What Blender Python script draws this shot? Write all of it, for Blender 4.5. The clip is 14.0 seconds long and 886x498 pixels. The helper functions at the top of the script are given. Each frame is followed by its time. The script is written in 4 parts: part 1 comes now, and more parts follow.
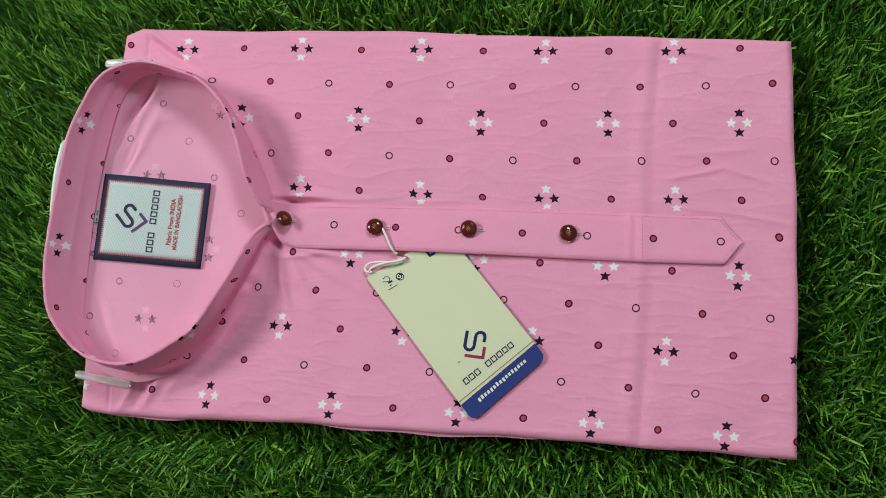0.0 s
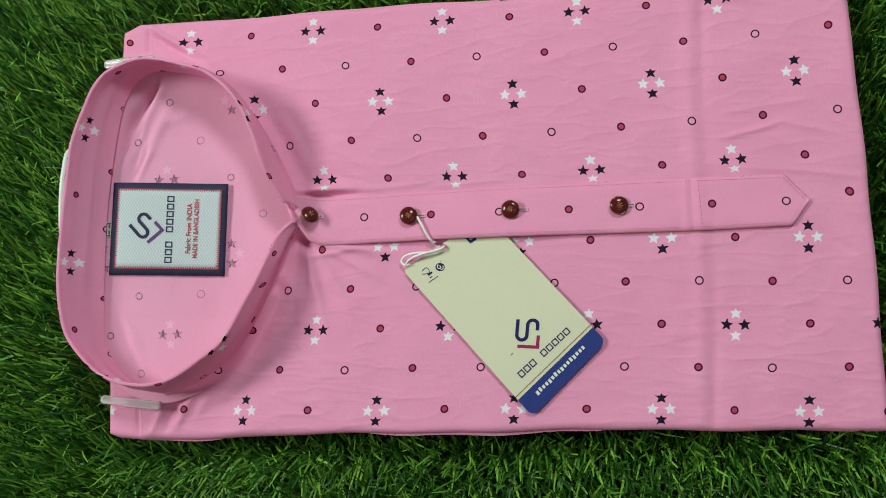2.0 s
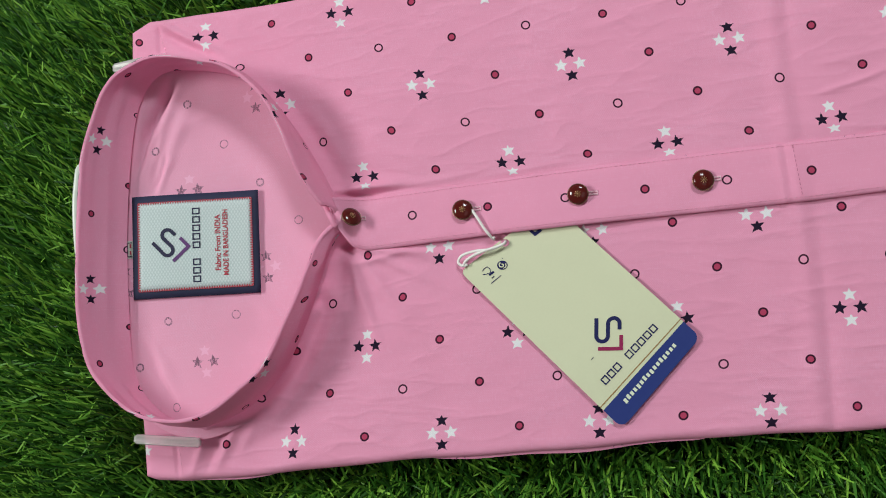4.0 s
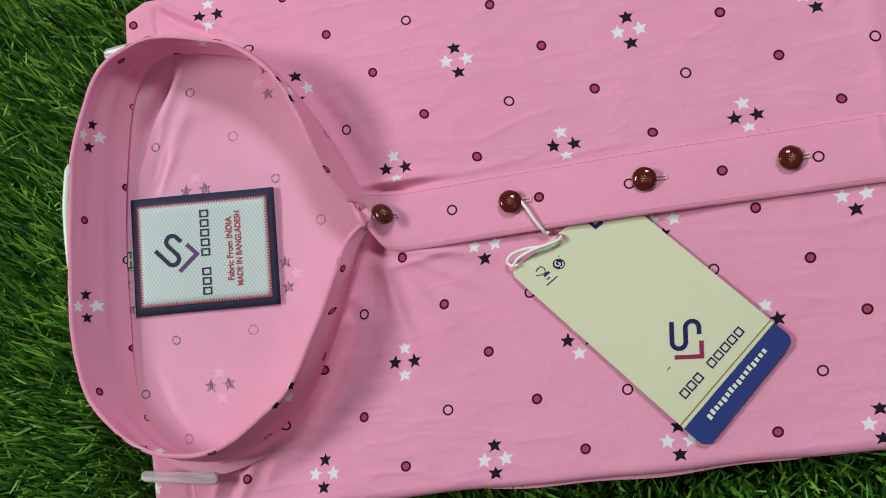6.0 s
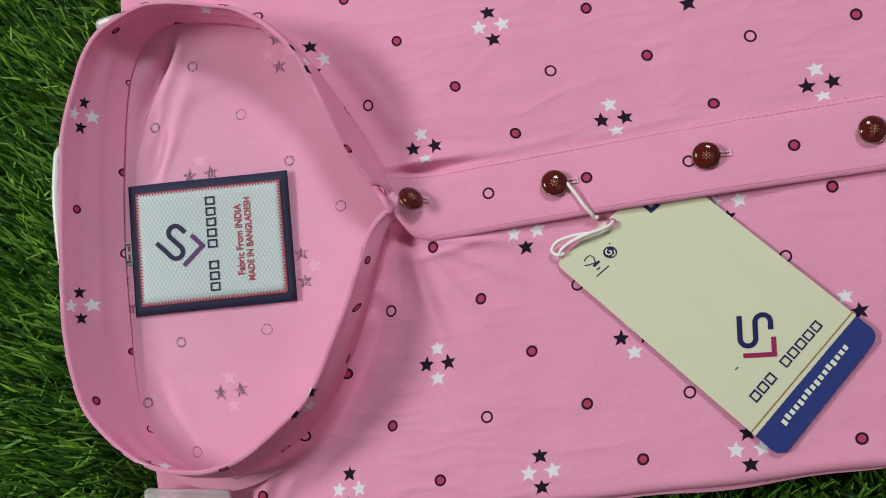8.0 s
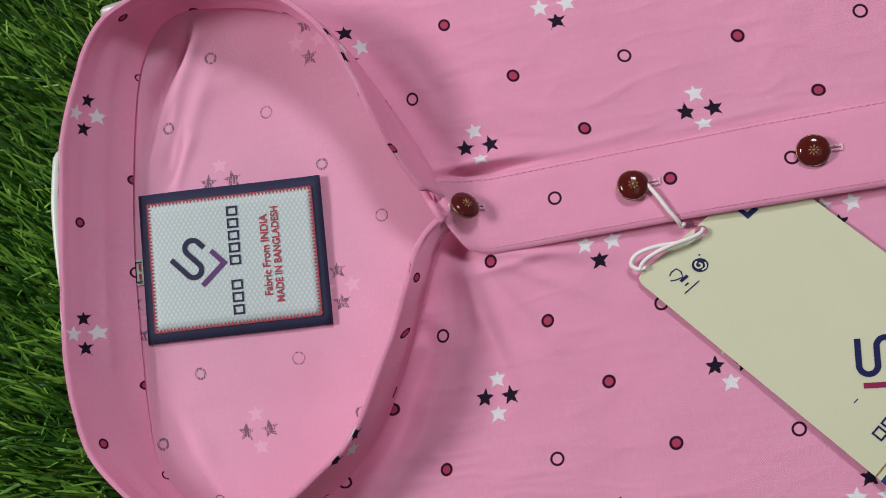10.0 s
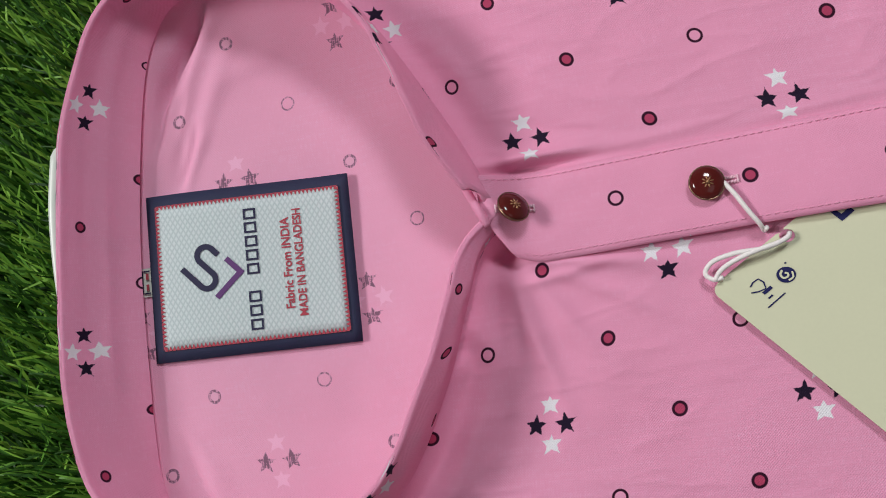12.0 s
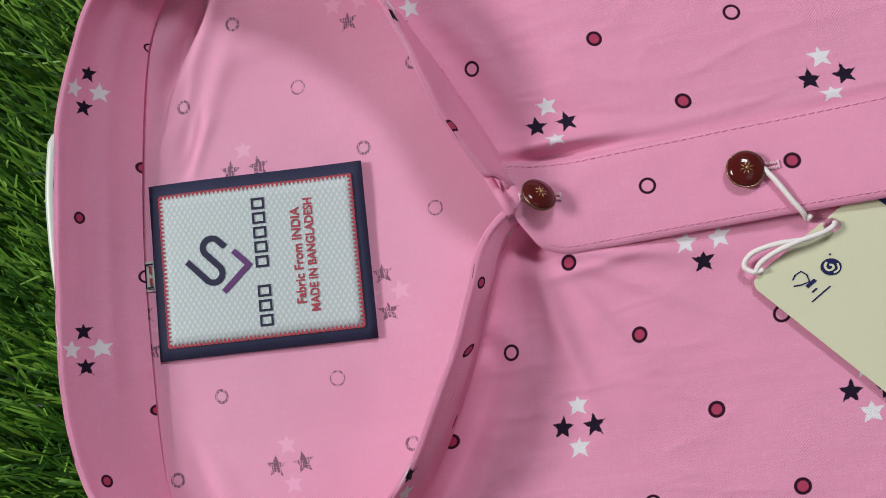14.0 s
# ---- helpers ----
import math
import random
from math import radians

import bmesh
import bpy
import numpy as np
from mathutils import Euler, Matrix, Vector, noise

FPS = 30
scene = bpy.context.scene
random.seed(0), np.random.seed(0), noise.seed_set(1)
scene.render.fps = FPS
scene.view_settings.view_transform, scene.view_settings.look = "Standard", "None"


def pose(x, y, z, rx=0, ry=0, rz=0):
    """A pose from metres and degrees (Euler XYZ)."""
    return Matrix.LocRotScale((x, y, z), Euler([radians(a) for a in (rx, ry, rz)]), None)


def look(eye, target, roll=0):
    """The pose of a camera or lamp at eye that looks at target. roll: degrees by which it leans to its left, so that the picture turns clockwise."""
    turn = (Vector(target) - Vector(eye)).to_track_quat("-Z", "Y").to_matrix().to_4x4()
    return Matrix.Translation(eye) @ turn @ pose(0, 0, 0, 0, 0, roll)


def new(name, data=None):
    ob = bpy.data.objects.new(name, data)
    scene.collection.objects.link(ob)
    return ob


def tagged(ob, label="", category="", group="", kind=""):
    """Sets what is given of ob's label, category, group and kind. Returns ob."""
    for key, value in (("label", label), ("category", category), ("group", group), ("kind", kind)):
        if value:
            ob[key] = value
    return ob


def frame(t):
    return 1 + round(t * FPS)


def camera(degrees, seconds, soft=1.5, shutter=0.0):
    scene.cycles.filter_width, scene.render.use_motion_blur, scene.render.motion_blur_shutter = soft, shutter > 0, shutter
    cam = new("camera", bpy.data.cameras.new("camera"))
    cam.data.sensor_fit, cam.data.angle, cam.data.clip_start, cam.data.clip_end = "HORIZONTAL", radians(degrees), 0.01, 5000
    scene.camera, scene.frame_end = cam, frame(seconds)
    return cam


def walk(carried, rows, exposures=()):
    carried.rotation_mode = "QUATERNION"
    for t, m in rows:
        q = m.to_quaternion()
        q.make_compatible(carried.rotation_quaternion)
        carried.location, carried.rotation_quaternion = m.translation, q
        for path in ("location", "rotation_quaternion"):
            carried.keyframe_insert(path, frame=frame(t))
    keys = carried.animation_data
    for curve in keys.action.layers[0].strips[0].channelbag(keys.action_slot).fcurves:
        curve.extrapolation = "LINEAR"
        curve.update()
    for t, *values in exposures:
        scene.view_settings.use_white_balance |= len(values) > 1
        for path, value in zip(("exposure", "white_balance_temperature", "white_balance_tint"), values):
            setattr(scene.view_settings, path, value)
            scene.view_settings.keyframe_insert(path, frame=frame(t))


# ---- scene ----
cam = camera(56.91, 14.0, soft=1.0)
PATH = [
    (0.0, 0.1530, -0.1877, 0.5411, 7.198, 6.182, 2.751),
    (0.5, 0.1486, -0.1883, 0.5361, 7.068, 6.236, 1.910),
    (1.0, 0.1425, -0.1879, 0.5289, 6.652, 6.564, 0.726),
    (1.5, 0.1371, -0.1885, 0.5200, 6.422, 6.892, -0.455),
    (2.0, 0.1292, -0.1869, 0.5060, 6.144, 7.204, -1.806),
    (2.5, 0.1223, -0.1857, 0.4915, 5.789, 7.691, -3.069),
    (3.0, 0.1154, -0.1842, 0.4793, 5.679, 8.287, -4.153),
    (3.5, 0.1110, -0.1841, 0.4689, 5.826, 8.914, -4.991),
    (4.0, 0.1046, -0.1822, 0.4550, 5.770, 9.394, -5.729),
    (6.5, 0.0724, -0.1730, 0.3949, 5.387, 9.845, -7.773),
    (7.0, 0.0673, -0.1719, 0.3867, 5.003, 9.661, -7.939),
    (7.5, 0.0622, -0.1710, 0.3804, 4.822, 9.620, -8.064),
    (8.0, 0.0567, -0.1697, 0.3693, 4.924, 9.718, -8.206),
    (8.5, 0.0504, -0.1663, 0.3593, 5.277, 9.872, -8.403),
    (9.0, 0.0436, -0.1642, 0.3482, 5.285, 10.006, -8.642),
    (11.5, 0.0230, -0.1552, 0.3040, 5.798, 11.376, -8.826),
    (12.0, 0.0203, -0.1539, 0.2967, 5.705, 11.783, -8.801),
    (12.5, 0.0175, -0.1525, 0.2921, 5.590, 12.007, -8.826),
    (13.0, 0.0158, -0.1513, 0.2891, 5.398, 12.141, -8.841),
    (13.5, 0.0136, -0.1528, 0.2868, 5.527, 12.006, -8.849),
    (14.0, 0.0124, -0.1526, 0.2836, 5.406, 11.982, -8.844),
]
walk(cam, [(t, pose(x, y, z, rx, ry, rz)) for t, x, y, z, rx, ry, rz in PATH],
     exposures=[(0.0, -0.08, 6400, 1), (4.0, -0.08, 6430, 3), (7.5, -0.12, 6450, 7), (9.0, -0.20, 6460, 13), (14.0, -0.14, 6460, 13)])

# ---- light ----
world = bpy.data.worlds.new("room_air")
scene.world = world
world.use_nodes = True
world.node_tree.nodes["Background"].inputs["Color"].default_value = (1.0, 0.97, 0.95, 1)
world.node_tree.nodes["Background"].inputs["Strength"].default_value = 0.10


# Area lamps set free in the air; no real fitting is seen or built.
def unseen_lamp(eye, target, sx, sy, watts, colour):
    data = bpy.data.lights.new("unseen_lamp", "AREA")
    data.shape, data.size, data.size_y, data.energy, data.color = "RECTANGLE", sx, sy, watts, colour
    ob = new("unseen_lamp", data)
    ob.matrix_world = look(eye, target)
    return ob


# key light, placed from the collar's shadow on the cloth
unseen_lamp((-1.65, 0.24, 1.62), (-0.02, -0.1, 0.0), 0.60, 0.45, 38, (1.0, 0.98, 0.95))
# second light, placed from the shaded part inside the collar
unseen_lamp((0.58, 1.15, 1.70), (0.0, -0.1, 0.0), 0.50, 0.36, 22.5, (0.97, 0.99, 1.0))
# weak fill with no known source, added to lift the collar's dark sides
unseen_lamp((0.85, -0.45, 2.1), (0.0, -0.1, 0.0), 1.0, 0.7, 1.5, (0.98, 0.99, 1.0))

# ---- materials ----
MM = 0.001
TOP = 0.045                      # height of the shirt's face over the turf's backing
CELL_U, CELL_V = 0.078, 0.0923   # repeat of the print


class Nodes:
    """Short hand for shader nodes."""

    def __init__(self, name):
        self.mat = bpy.data.materials.new(name)
        self.mat.use_nodes = True
        self.tree = self.mat.node_tree
        self.bsdf = self.tree.nodes["Principled BSDF"]

    def put(self, socket, value):
        if isinstance(value, bpy.types.NodeSocket):
            self.tree.links.new(value, socket)
        else:
            socket.default_value = value

    def m(self, op, a, b=0.0, c=0.0):
        n = self.tree.nodes.new("ShaderNodeMath")
        n.operation = op
        for socket, value in zip(n.inputs, (a, b, c)):
            self.put(socket, value)
        return n.outputs[0]

    def mix(self, fac, a, b):
        n = self.tree.nodes.new("ShaderNodeMix")
        n.data_type = "RGBA"
        self.put(n.inputs["Factor"], fac)
        self.put(n.inputs["A"], a)
        self.put(n.inputs["B"], b)
        return n.outputs["Result"]

    def noise(self, vec, scale, detail=2.0, rough=0.5):
        n = self.tree.nodes.new("ShaderNodeTexNoise")
        self.put(n.inputs["Vector"], vec)
        n.inputs["Scale"].default_value, n.inputs["Detail"].default_value = scale, detail
        n.inputs["Roughness"].default_value = rough
        return n.outputs["Fac"]

    def scaled(self, vec, s):
        n = self.tree.nodes.new("ShaderNodeVectorMath")
        n.operation = "MULTIPLY"
        self.put(n.inputs[0], vec)
        n.inputs[1].default_value = s
        return n.outputs[0]

    def uv(self):
        n = self.tree.nodes.new("ShaderNodeUVMap")
        n.uv_map = "UVMap"
        return n.outputs[0]

    def place(self):
        return self.tree.nodes.new("ShaderNodeTexCoord").outputs["Object"]

    def bump(self, height, distance, strength=1.0):
        n = self.tree.nodes.new("ShaderNodeBump")
        n.inputs["Distance"].default_value, n.inputs["Strength"].default_value = distance, strength
        self.put(n.inputs["Height"], height)
        self.put(self.bsdf.inputs["Normal"], n.outputs[0])

    def island(self):
        return self.tree.nodes.new("ShaderNodeNewGeometry").outputs["Random Per Island"]

    def set(self, **kw):
        for key, value in kw.items():
            self.put(self.bsdf.inputs[key.replace("_", " ")], value)
        return self.mat


def printed_cotton(name, fade, ground):
    """Pink cotton with a print of star clusters, dots and rings. The UVs are metres on the cloth. fade: how much the print is lost (its wrong side)."""
    n = Nodes(name)
    vec = n.uv()
    sep = n.tree.nodes.new("ShaderNodeSeparateXYZ")
    # hand-printed unevenness
    warp = n.tree.nodes.new("ShaderNodeTexNoise")
    warp.inputs["Scale"].default_value, warp.inputs["Detail"].default_value = 9.0, 1.0
    n.put(warp.inputs["Vector"], vec)
    add = n.tree.nodes.new("ShaderNodeVectorMath")
    add.operation = "MULTIPLY_ADD"
    n.put(add.inputs[0], warp.outputs["Color"])
    add.inputs[1].default_value = (0.0006, 0.0006, 0)
    n.put(add.inputs[2], vec)
    n.put(sep.inputs[0], add.outputs[0])
    x, y = n.m("SUBTRACT", sep.outputs[0], 0.0003), n.m("SUBTRACT", sep.outputs[1], 0.0003)
    U, V = n.m("DIVIDE", x, CELL_U), n.m("DIVIDE", y, CELL_V)

    def local(value, offset, cell):
        return n.m("MULTIPLY", n.m("SUBTRACT", n.m("FRACT", n.m("ADD", value, 0.5 - offset)), 0.5), cell)

    def away(ou, ov):
        a, b = local(U, ou, CELL_U), local(V, ov, CELL_V)
        return n.m("SQRT", n.m("ADD", n.m("MULTIPLY", a, a), n.m("MULTIPLY", b, b)))

    def under(value, edge, soft=0.00012):
        r = n.tree.nodes.new("ShaderNodeMapRange")
        n.put(r.inputs["Value"], value)
        r.inputs["From Min"].default_value, r.inputs["From Max"].default_value = edge - soft, edge + soft
        r.inputs["To Min"].default_value, r.inputs["To Max"].default_value = 1.0, 0.0
        return r.outputs[0]

    dot = away(0.5, 0.0)
    for o in ((0.0, 0.5), (0.25, 0.25), (0.75, 0.75)):
        dot = n.m("MINIMUM", dot, away(*o))
    ring = n.m("MINIMUM", away(0.25, 0.75), away(0.75, 0.25))
    # clusters: nearest centre of the two kinds
    ax, ay = local(U, 0.0, CELL_U), local(V, 0.0, CELL_V)
    bx, by = local(U, 0.5, CELL_U), local(V, 0.5, CELL_V)
    first = n.m("LESS_THAN", n.m("ADD", n.m("ABSOLUTE", ax), n.m("ABSOLUTE", ay)), n.m("ADD", n.m("ABSOLUTE", bx), n.m("ABSOLUTE", by)))
    px = n.m("ADD", n.m("MULTIPLY", ax, first), n.m("MULTIPLY", bx, n.m("SUBTRACT", 1.0, first)))
    py = n.m("ADD", n.m("MULTIPLY", ay, first), n.m("MULTIPLY", by, n.m("SUBTRACT", 1.0, first)))
    side = n.m("GREATER_THAN", n.m("MULTIPLY", n.m("ABSOLUTE", px), 1.15), n.m("ABSOLUTE", py))
    qx = n.m("SUBTRACT", px, n.m("MULTIPLY", n.m("MULTIPLY", n.m("SIGN", px), 0.0047), side))
    qy = n.m("SUBTRACT", py, n.m("MULTIPLY", n.m("MULTIPLY", n.m("SIGN", py), 0.0059), n.m("SUBTRACT", 1.0, side)))
    r = n.m("SQRT", n.m("ADD", n.m("MULTIPLY", qx, qx), n.m("MULTIPLY", qy, qy)))
    turn = n.m("ADD", n.m("ARCTAN2", qx, qy), n.m("MULTIPLY", n.m("SIGN", px), 0.10))
    fifth = 2 * math.pi / 5
    th = n.m("ABSOLUTE", n.m("MULTIPLY", n.m("SUBTRACT", n.m("FRACT", n.m("ADD", n.m("DIVIDE", turn, fifth), 0.5)), 0.5), fifth))
    fx, fy = n.m("MULTIPLY", r, n.m("COSINE", th)), n.m("MULTIPLY", r, n.m("SINE", th))
    R1, R2 = 0.0035, 0.0016
    tip, dent = (R1, 0.0), (R2 * math.cos(fifth / 2), R2 * math.sin(fifth / 2))
    nx, ny = dent[1] - tip[1], tip[0] - dent[0]
    length = math.hypot(nx, ny)
    star = n.m("ADD", n.m("MULTIPLY", fx, nx / length), n.m("MULTIPLY", fy, ny / length))
    star = n.m("ADD", star, n.m("MULTIPLY_ADD", n.noise(vec, 900.0, 1.0), 0.0007, -0.00035))
    star = under(star, R1 * nx / length)
    white = n.m("ABSOLUTE", n.m("SUBTRACT", side, first))   # white above and below in the first kind
    thread = n.noise(n.scaled(vec, (330, 2700, 1)), 1.0, 1.5, 0.6)
    thread2 = n.noise(n.scaled(vec, (2700, 330, 1)), 1.0, 1.5, 0.6)
    slub = n.noise(n.scaled(vec, (28, 900, 1)), 1.0, 3.0, 0.7)
    rib = n.noise(n.scaled(vec, (1800, 170, 1)), 1.0, 1.0, 0.5)
    cloud = n.noise(vec, 14.0, 4.0, 0.6)
    weave = n.m("MULTIPLY", n.m("ADD", thread, thread2), 0.5)
    pitch = 2 * math.pi / 0.00084
    over = n.m("MULTIPLY", n.m("SINE", n.m("MULTIPLY_ADD", thread2, 0.9, n.m("MULTIPLY", sep.outputs[0], pitch))), n.m("SINE", n.m("MULTIPLY_ADD", thread, 0.9, n.m("MULTIPLY", sep.outputs[1], pitch))))
    over = n.m("MULTIPLY", over, n.m("MULTIPLY_ADD", n.noise(vec, 45.0, 2.0), 1.6, -0.3))   # the weave shows in places
    tone = n.m("ADD", n.m("MULTIPLY_ADD", slub, 0.32, 0.06), n.m("ADD", n.m("ADD", n.m("MULTIPLY", cloud, 0.34), n.m("MULTIPLY_ADD", over, 0.15, n.m("MULTIPLY", weave, 0.66))), n.m("MULTIPLY", rib, 0.20)))
    g = ground
    light = tuple(min(0.98, c * 1.07 + 0.02) for c in g) + (1,)
    dark = tuple(c * k for c, k in zip(g, (0.93, 0.84, 0.87))) + (1,)
    ramp = n.tree.nodes.new("ShaderNodeMapRange")
    n.put(ramp.inputs["Value"], tone)
    ramp.inputs["From Min"].default_value, ramp.inputs["From Max"].default_value = 0.83, 1.17
    col = n.mix(ramp.outputs[0], dark, light)
    worn = 1.0
    if fade:
        # the ink shows through between the threads only
        worn = n.m("MULTIPLY_ADD", n.m("GREATER_THAN", n.m("ADD", n.m("MULTIPLY", rib, 0.45), n.m("MULTIPLY", n.m("ADD", thread, thread2), 0.28)), 0.49), 0.55, 0.22)
    def ink(mask):
        return n.m("MULTIPLY", mask, worn) if fade else mask
    navy, plum = (0.014, 0.007, 0.024, 1), (0.035, 0.006, 0.022, 1)
    red = (0.50, 0.065, 0.15, 1) if not fade else (g[0] * 0.88, g[1] * 0.88, g[2] * 0.88, 1)
    chalk = (0.80, 0.80, 0.84, 1) if not fade else tuple(min(1, c * 1.02 + 0.015) for c in g) + (1,)
    dark_star = (0.07, 0.045, 0.08, 1) if fade else navy
    col = n.mix(ink(under(dot, 0.0023)), col, dark_star if fade else plum)
    col = n.mix(under(dot, 0.00144), col, red)
    rim = n.m("MULTIPLY", under(ring, 0.0024), n.m("SUBTRACT", 1.0, under(ring, 0.00162 if not fade else 0.00190)))
    col = n.mix(ink(rim), col, dark_star if fade else plum)
    col = n.mix(n.m("MULTIPLY", star, n.m("SUBTRACT", 1.0, white)) if not fade else ink(n.m("MULTIPLY", star, n.m("SUBTRACT", 1.0, white))), col, dark_star)
    col = n.mix(n.m("MULTIPLY", star, white), col, chalk)
    n.bump(n.m("ADD", n.m("MULTIPLY_ADD", over, 0.5, n.m("MULTIPLY", weave, 1.2)), n.m("ADD", n.m("MULTIPLY", slub, 0.4), n.m("MULTIPLY", rib, 0.28))), 0.00018, 0.7)
    n.set(Base_Color=col, Roughness=0.75, Sheen_Weight=0.03, Sheen_Roughness=0.5, Specular_IOR_Level=0.14)
    # thin cloth lets light through
    glow = n.tree.nodes.new("ShaderNodeBsdfTranslucent")
    n.put(glow.inputs["Color"], col)
    both = n.tree.nodes.new("ShaderNodeMixShader")
    n.put(both.inputs[0], n.m("MULTIPLY_ADD", star, 0.0 if fade else -0.16, 0.22))
    n.put(both.inputs[1], n.bsdf.outputs[0])
    n.put(both.inputs[2], glow.outputs[0])
    n.put(n.tree.nodes["Material Output"].inputs["Surface"], both.outputs[0])
    return n.mat


PINK = (0.98, 0.462, 0.675)
COTTON = printed_cotton("printed_pink_cotton", 0.0, PINK)
COTTON_BACK = printed_cotton("pink_cotton_wrong_side", 0.55, (0.99, 0.535, 0.735))


def plain(name, colour, rough, metallic=0.0, grain=0.0, size=400.0, spread=0.15, **kw):
    n = Nodes(name)
    f = n.m("ADD", n.m("MULTIPLY", n.noise(n.place(), size, 3.0), 0.6), n.m("MULTIPLY", n.noise(n.place(), size / 14, 2.0), 0.4))
    a = tuple(c * (1 - spread) for c in colour) + (1,)
    b = tuple(min(1.0, c * (1 + spread)) for c in colour) + (1,)
    if grain:
        n.bump(f, grain)
    return n.set(Base_Color=n.mix(f, a, b), Roughness=rough, Metallic=metallic, **kw)


THREAD = plain("pink_sewing_thread", (0.82, 0.37, 0.53), 0.8, size=3000)
SEAM_THREAD = plain("darker_pink_thread", (0.58, 0.19, 0.32), 0.8, size=3000)
PALE_THREAD = plain("pale_buttonhole_thread", (0.82, 0.52, 0.62), 0.8, size=3000)
CREAM = plain("cream_card", (0.62, 0.64, 0.45), 0.55, spread=0.04, size=900, grain=0.00002)
NAVY_INK = plain("navy_ink", (0.013, 0.015, 0.085), 0.6, spread=0.1, Specular_IOR_Level=0.2)
BLUE_INK = plain("blue_ink", (0.020, 0.036, 0.185), 0.5, spread=0.06, Specular_IOR_Level=0.3)
CRIMSON_INK = plain("crimson_ink", (0.27, 0.018, 0.085), 0.6, spread=0.06, Specular_IOR_Level=0.2)
GOLD_INK = plain("brown_gold_ink", (0.30, 0.17, 0.06), 0.5)
PALE_INK = plain("pale_green_ink", (0.66, 0.72, 0.58), 0.5)
RIBBON = plain("navy_woven_ribbon", (0.014, 0.019, 0.058), 0.75, grain=0.00012, size=2500, spread=0.35)
RED_YARN = plain("red_woven_yarn", (0.38, 0.05, 0.075), 0.8, size=3000)
PURPLE_YARN = plain("purple_woven_yarn", (0.11, 0.04, 0.16), 0.8, size=3000)
NAVY_YARN = plain("navy_woven_yarn", (0.018, 0.018, 0.055), 0.8, size=3000)
CORD = plain("white_cord", (0.82, 0.80, 0.78), 0.85, grain=0.0003, size=1500)
PLASTIC = plain("white_plastic", (0.60, 0.66, 0.60), 0.35, spread=0.03)
CLIP = plain("milky_plastic", (0.93, 0.90, 0.91), 0.25, spread=0.03, Transmission_Weight=0.65, IOR=1.30)
MAROON = plain("maroon_enamel", (0.085, 0.010, 0.009), 0.10, spread=0.2, Specular_IOR_Level=0.35)
BRASS = plain("antique_brass", (0.26, 0.17, 0.11), 0.35, metallic=1.0, spread=0.35, size=1500)
GILT = plain("gilt_emblem", (0.40, 0.25, 0.13), 0.4, metallic=0.85, spread=0.25, size=2500)
WALL = plain("painted_plaster", (0.42, 0.41, 0.40), 0.8, grain=0.001, size=30, spread=0.05)
FLOOR = plain("grey_floor", (0.25, 0.24, 0.23), 0.6, grain=0.001, size=40)
BACKING = plain("dark_turf_backing", (0.012, 0.02, 0.008), 0.95, grain=0.002, size=300)


def label_weave():
    n = Nodes("woven_label_field")
    vec = n.uv()
    sep = n.tree.nodes.new("ShaderNodeSeparateXYZ")
    n.put(sep.inputs[0], vec)
    k = math.pi / 0.0017
    a = n.m("SINE", n.m("MULTIPLY", n.m("ADD", sep.outputs[0], n.m("MULTIPLY", sep.outputs[1], 0.62)), k))
    b = n.m("SINE", n.m("MULTIPLY", n.m("SUBTRACT", sep.outputs[0], n.m("MULTIPLY", sep.outputs[1], 0.62)), k))
    d = n.m("MINIMUM", 1.0, n.m("MULTIPLY", n.m("MINIMUM", n.m("ABSOLUTE", a), n.m("ABSOLUTE", b)), 1.15))
    f = n.m("ADD", n.m("MULTIPLY", d, 0.75), n.m("MULTIPLY", n.noise(n.scaled(vec, (400, 3000, 1)), 1.0), 0.25))
    n.bump(f, 0.00007)
    return n.set(Base_Color=n.mix(f, (0.38, 0.48, 0.49, 1), (0.60, 0.69, 0.69, 1)), Roughness=0.75)


LABEL_FIELD = label_weave()


def grass_blade():
    n = Nodes("green_plastic_grass")
    rnd = n.island()
    ramp = n.tree.nodes.new("ShaderNodeValToRGB")
    n.put(ramp.inputs[0], rnd)
    e = ramp.color_ramp.elements
    e[0].position, e[0].color = 0.0, (0.005, 0.028, 0.003, 1)
    e[1].position, e[1].color = 1.0, (0.29, 0.57, 0.065, 1)
    mid = ramp.color_ramp.elements.new(0.46)
    mid.color = (0.041, 0.155, 0.013, 1)
    mid2 = ramp.color_ramp.elements.new(0.72)
    mid2.color = (0.145, 0.36, 0.040, 1)
    f = n.noise(n.place(), 25.0, 2.0)
    col = n.mix(n.m("MULTIPLY", f, 0.35), ramp.outputs[0], (0.026, 0.10, 0.011, 1))
    return n.set(Base_Color=col, Roughness=0.45, Specular_IOR_Level=0.35)


GRASS = grass_blade()


# ---- building helpers ----
def part(name, bm, material, parent, label="", smooth=True):
    me = bpy.data.meshes.new(name)
    if isinstance(bm, bmesh.types.BMesh):
        bm.to_mesh(me)
        bm.free()
    else:
        verts, faces, uvs = bm
        me.from_pydata(verts, [], faces)
        if uvs is not None:
            layer = me.uv_layers.new(name="UVMap")
            idx = np.empty(len(me.loops), dtype=np.int32)
            me.loops.foreach_get("vertex_index", idx)
            layer.data.foreach_set("uv", np.asarray(uvs, dtype=np.float32)[idx].ravel())
    me.materials.append(material)
    if smooth:
        me.polygons.foreach_set("use_smooth", [True] * len(me.polygons))
    me.update()
    ob = new(name, me)
    if parent is not None:
        ob.parent = parent
    if label:
        tagged(ob, label)
    return ob


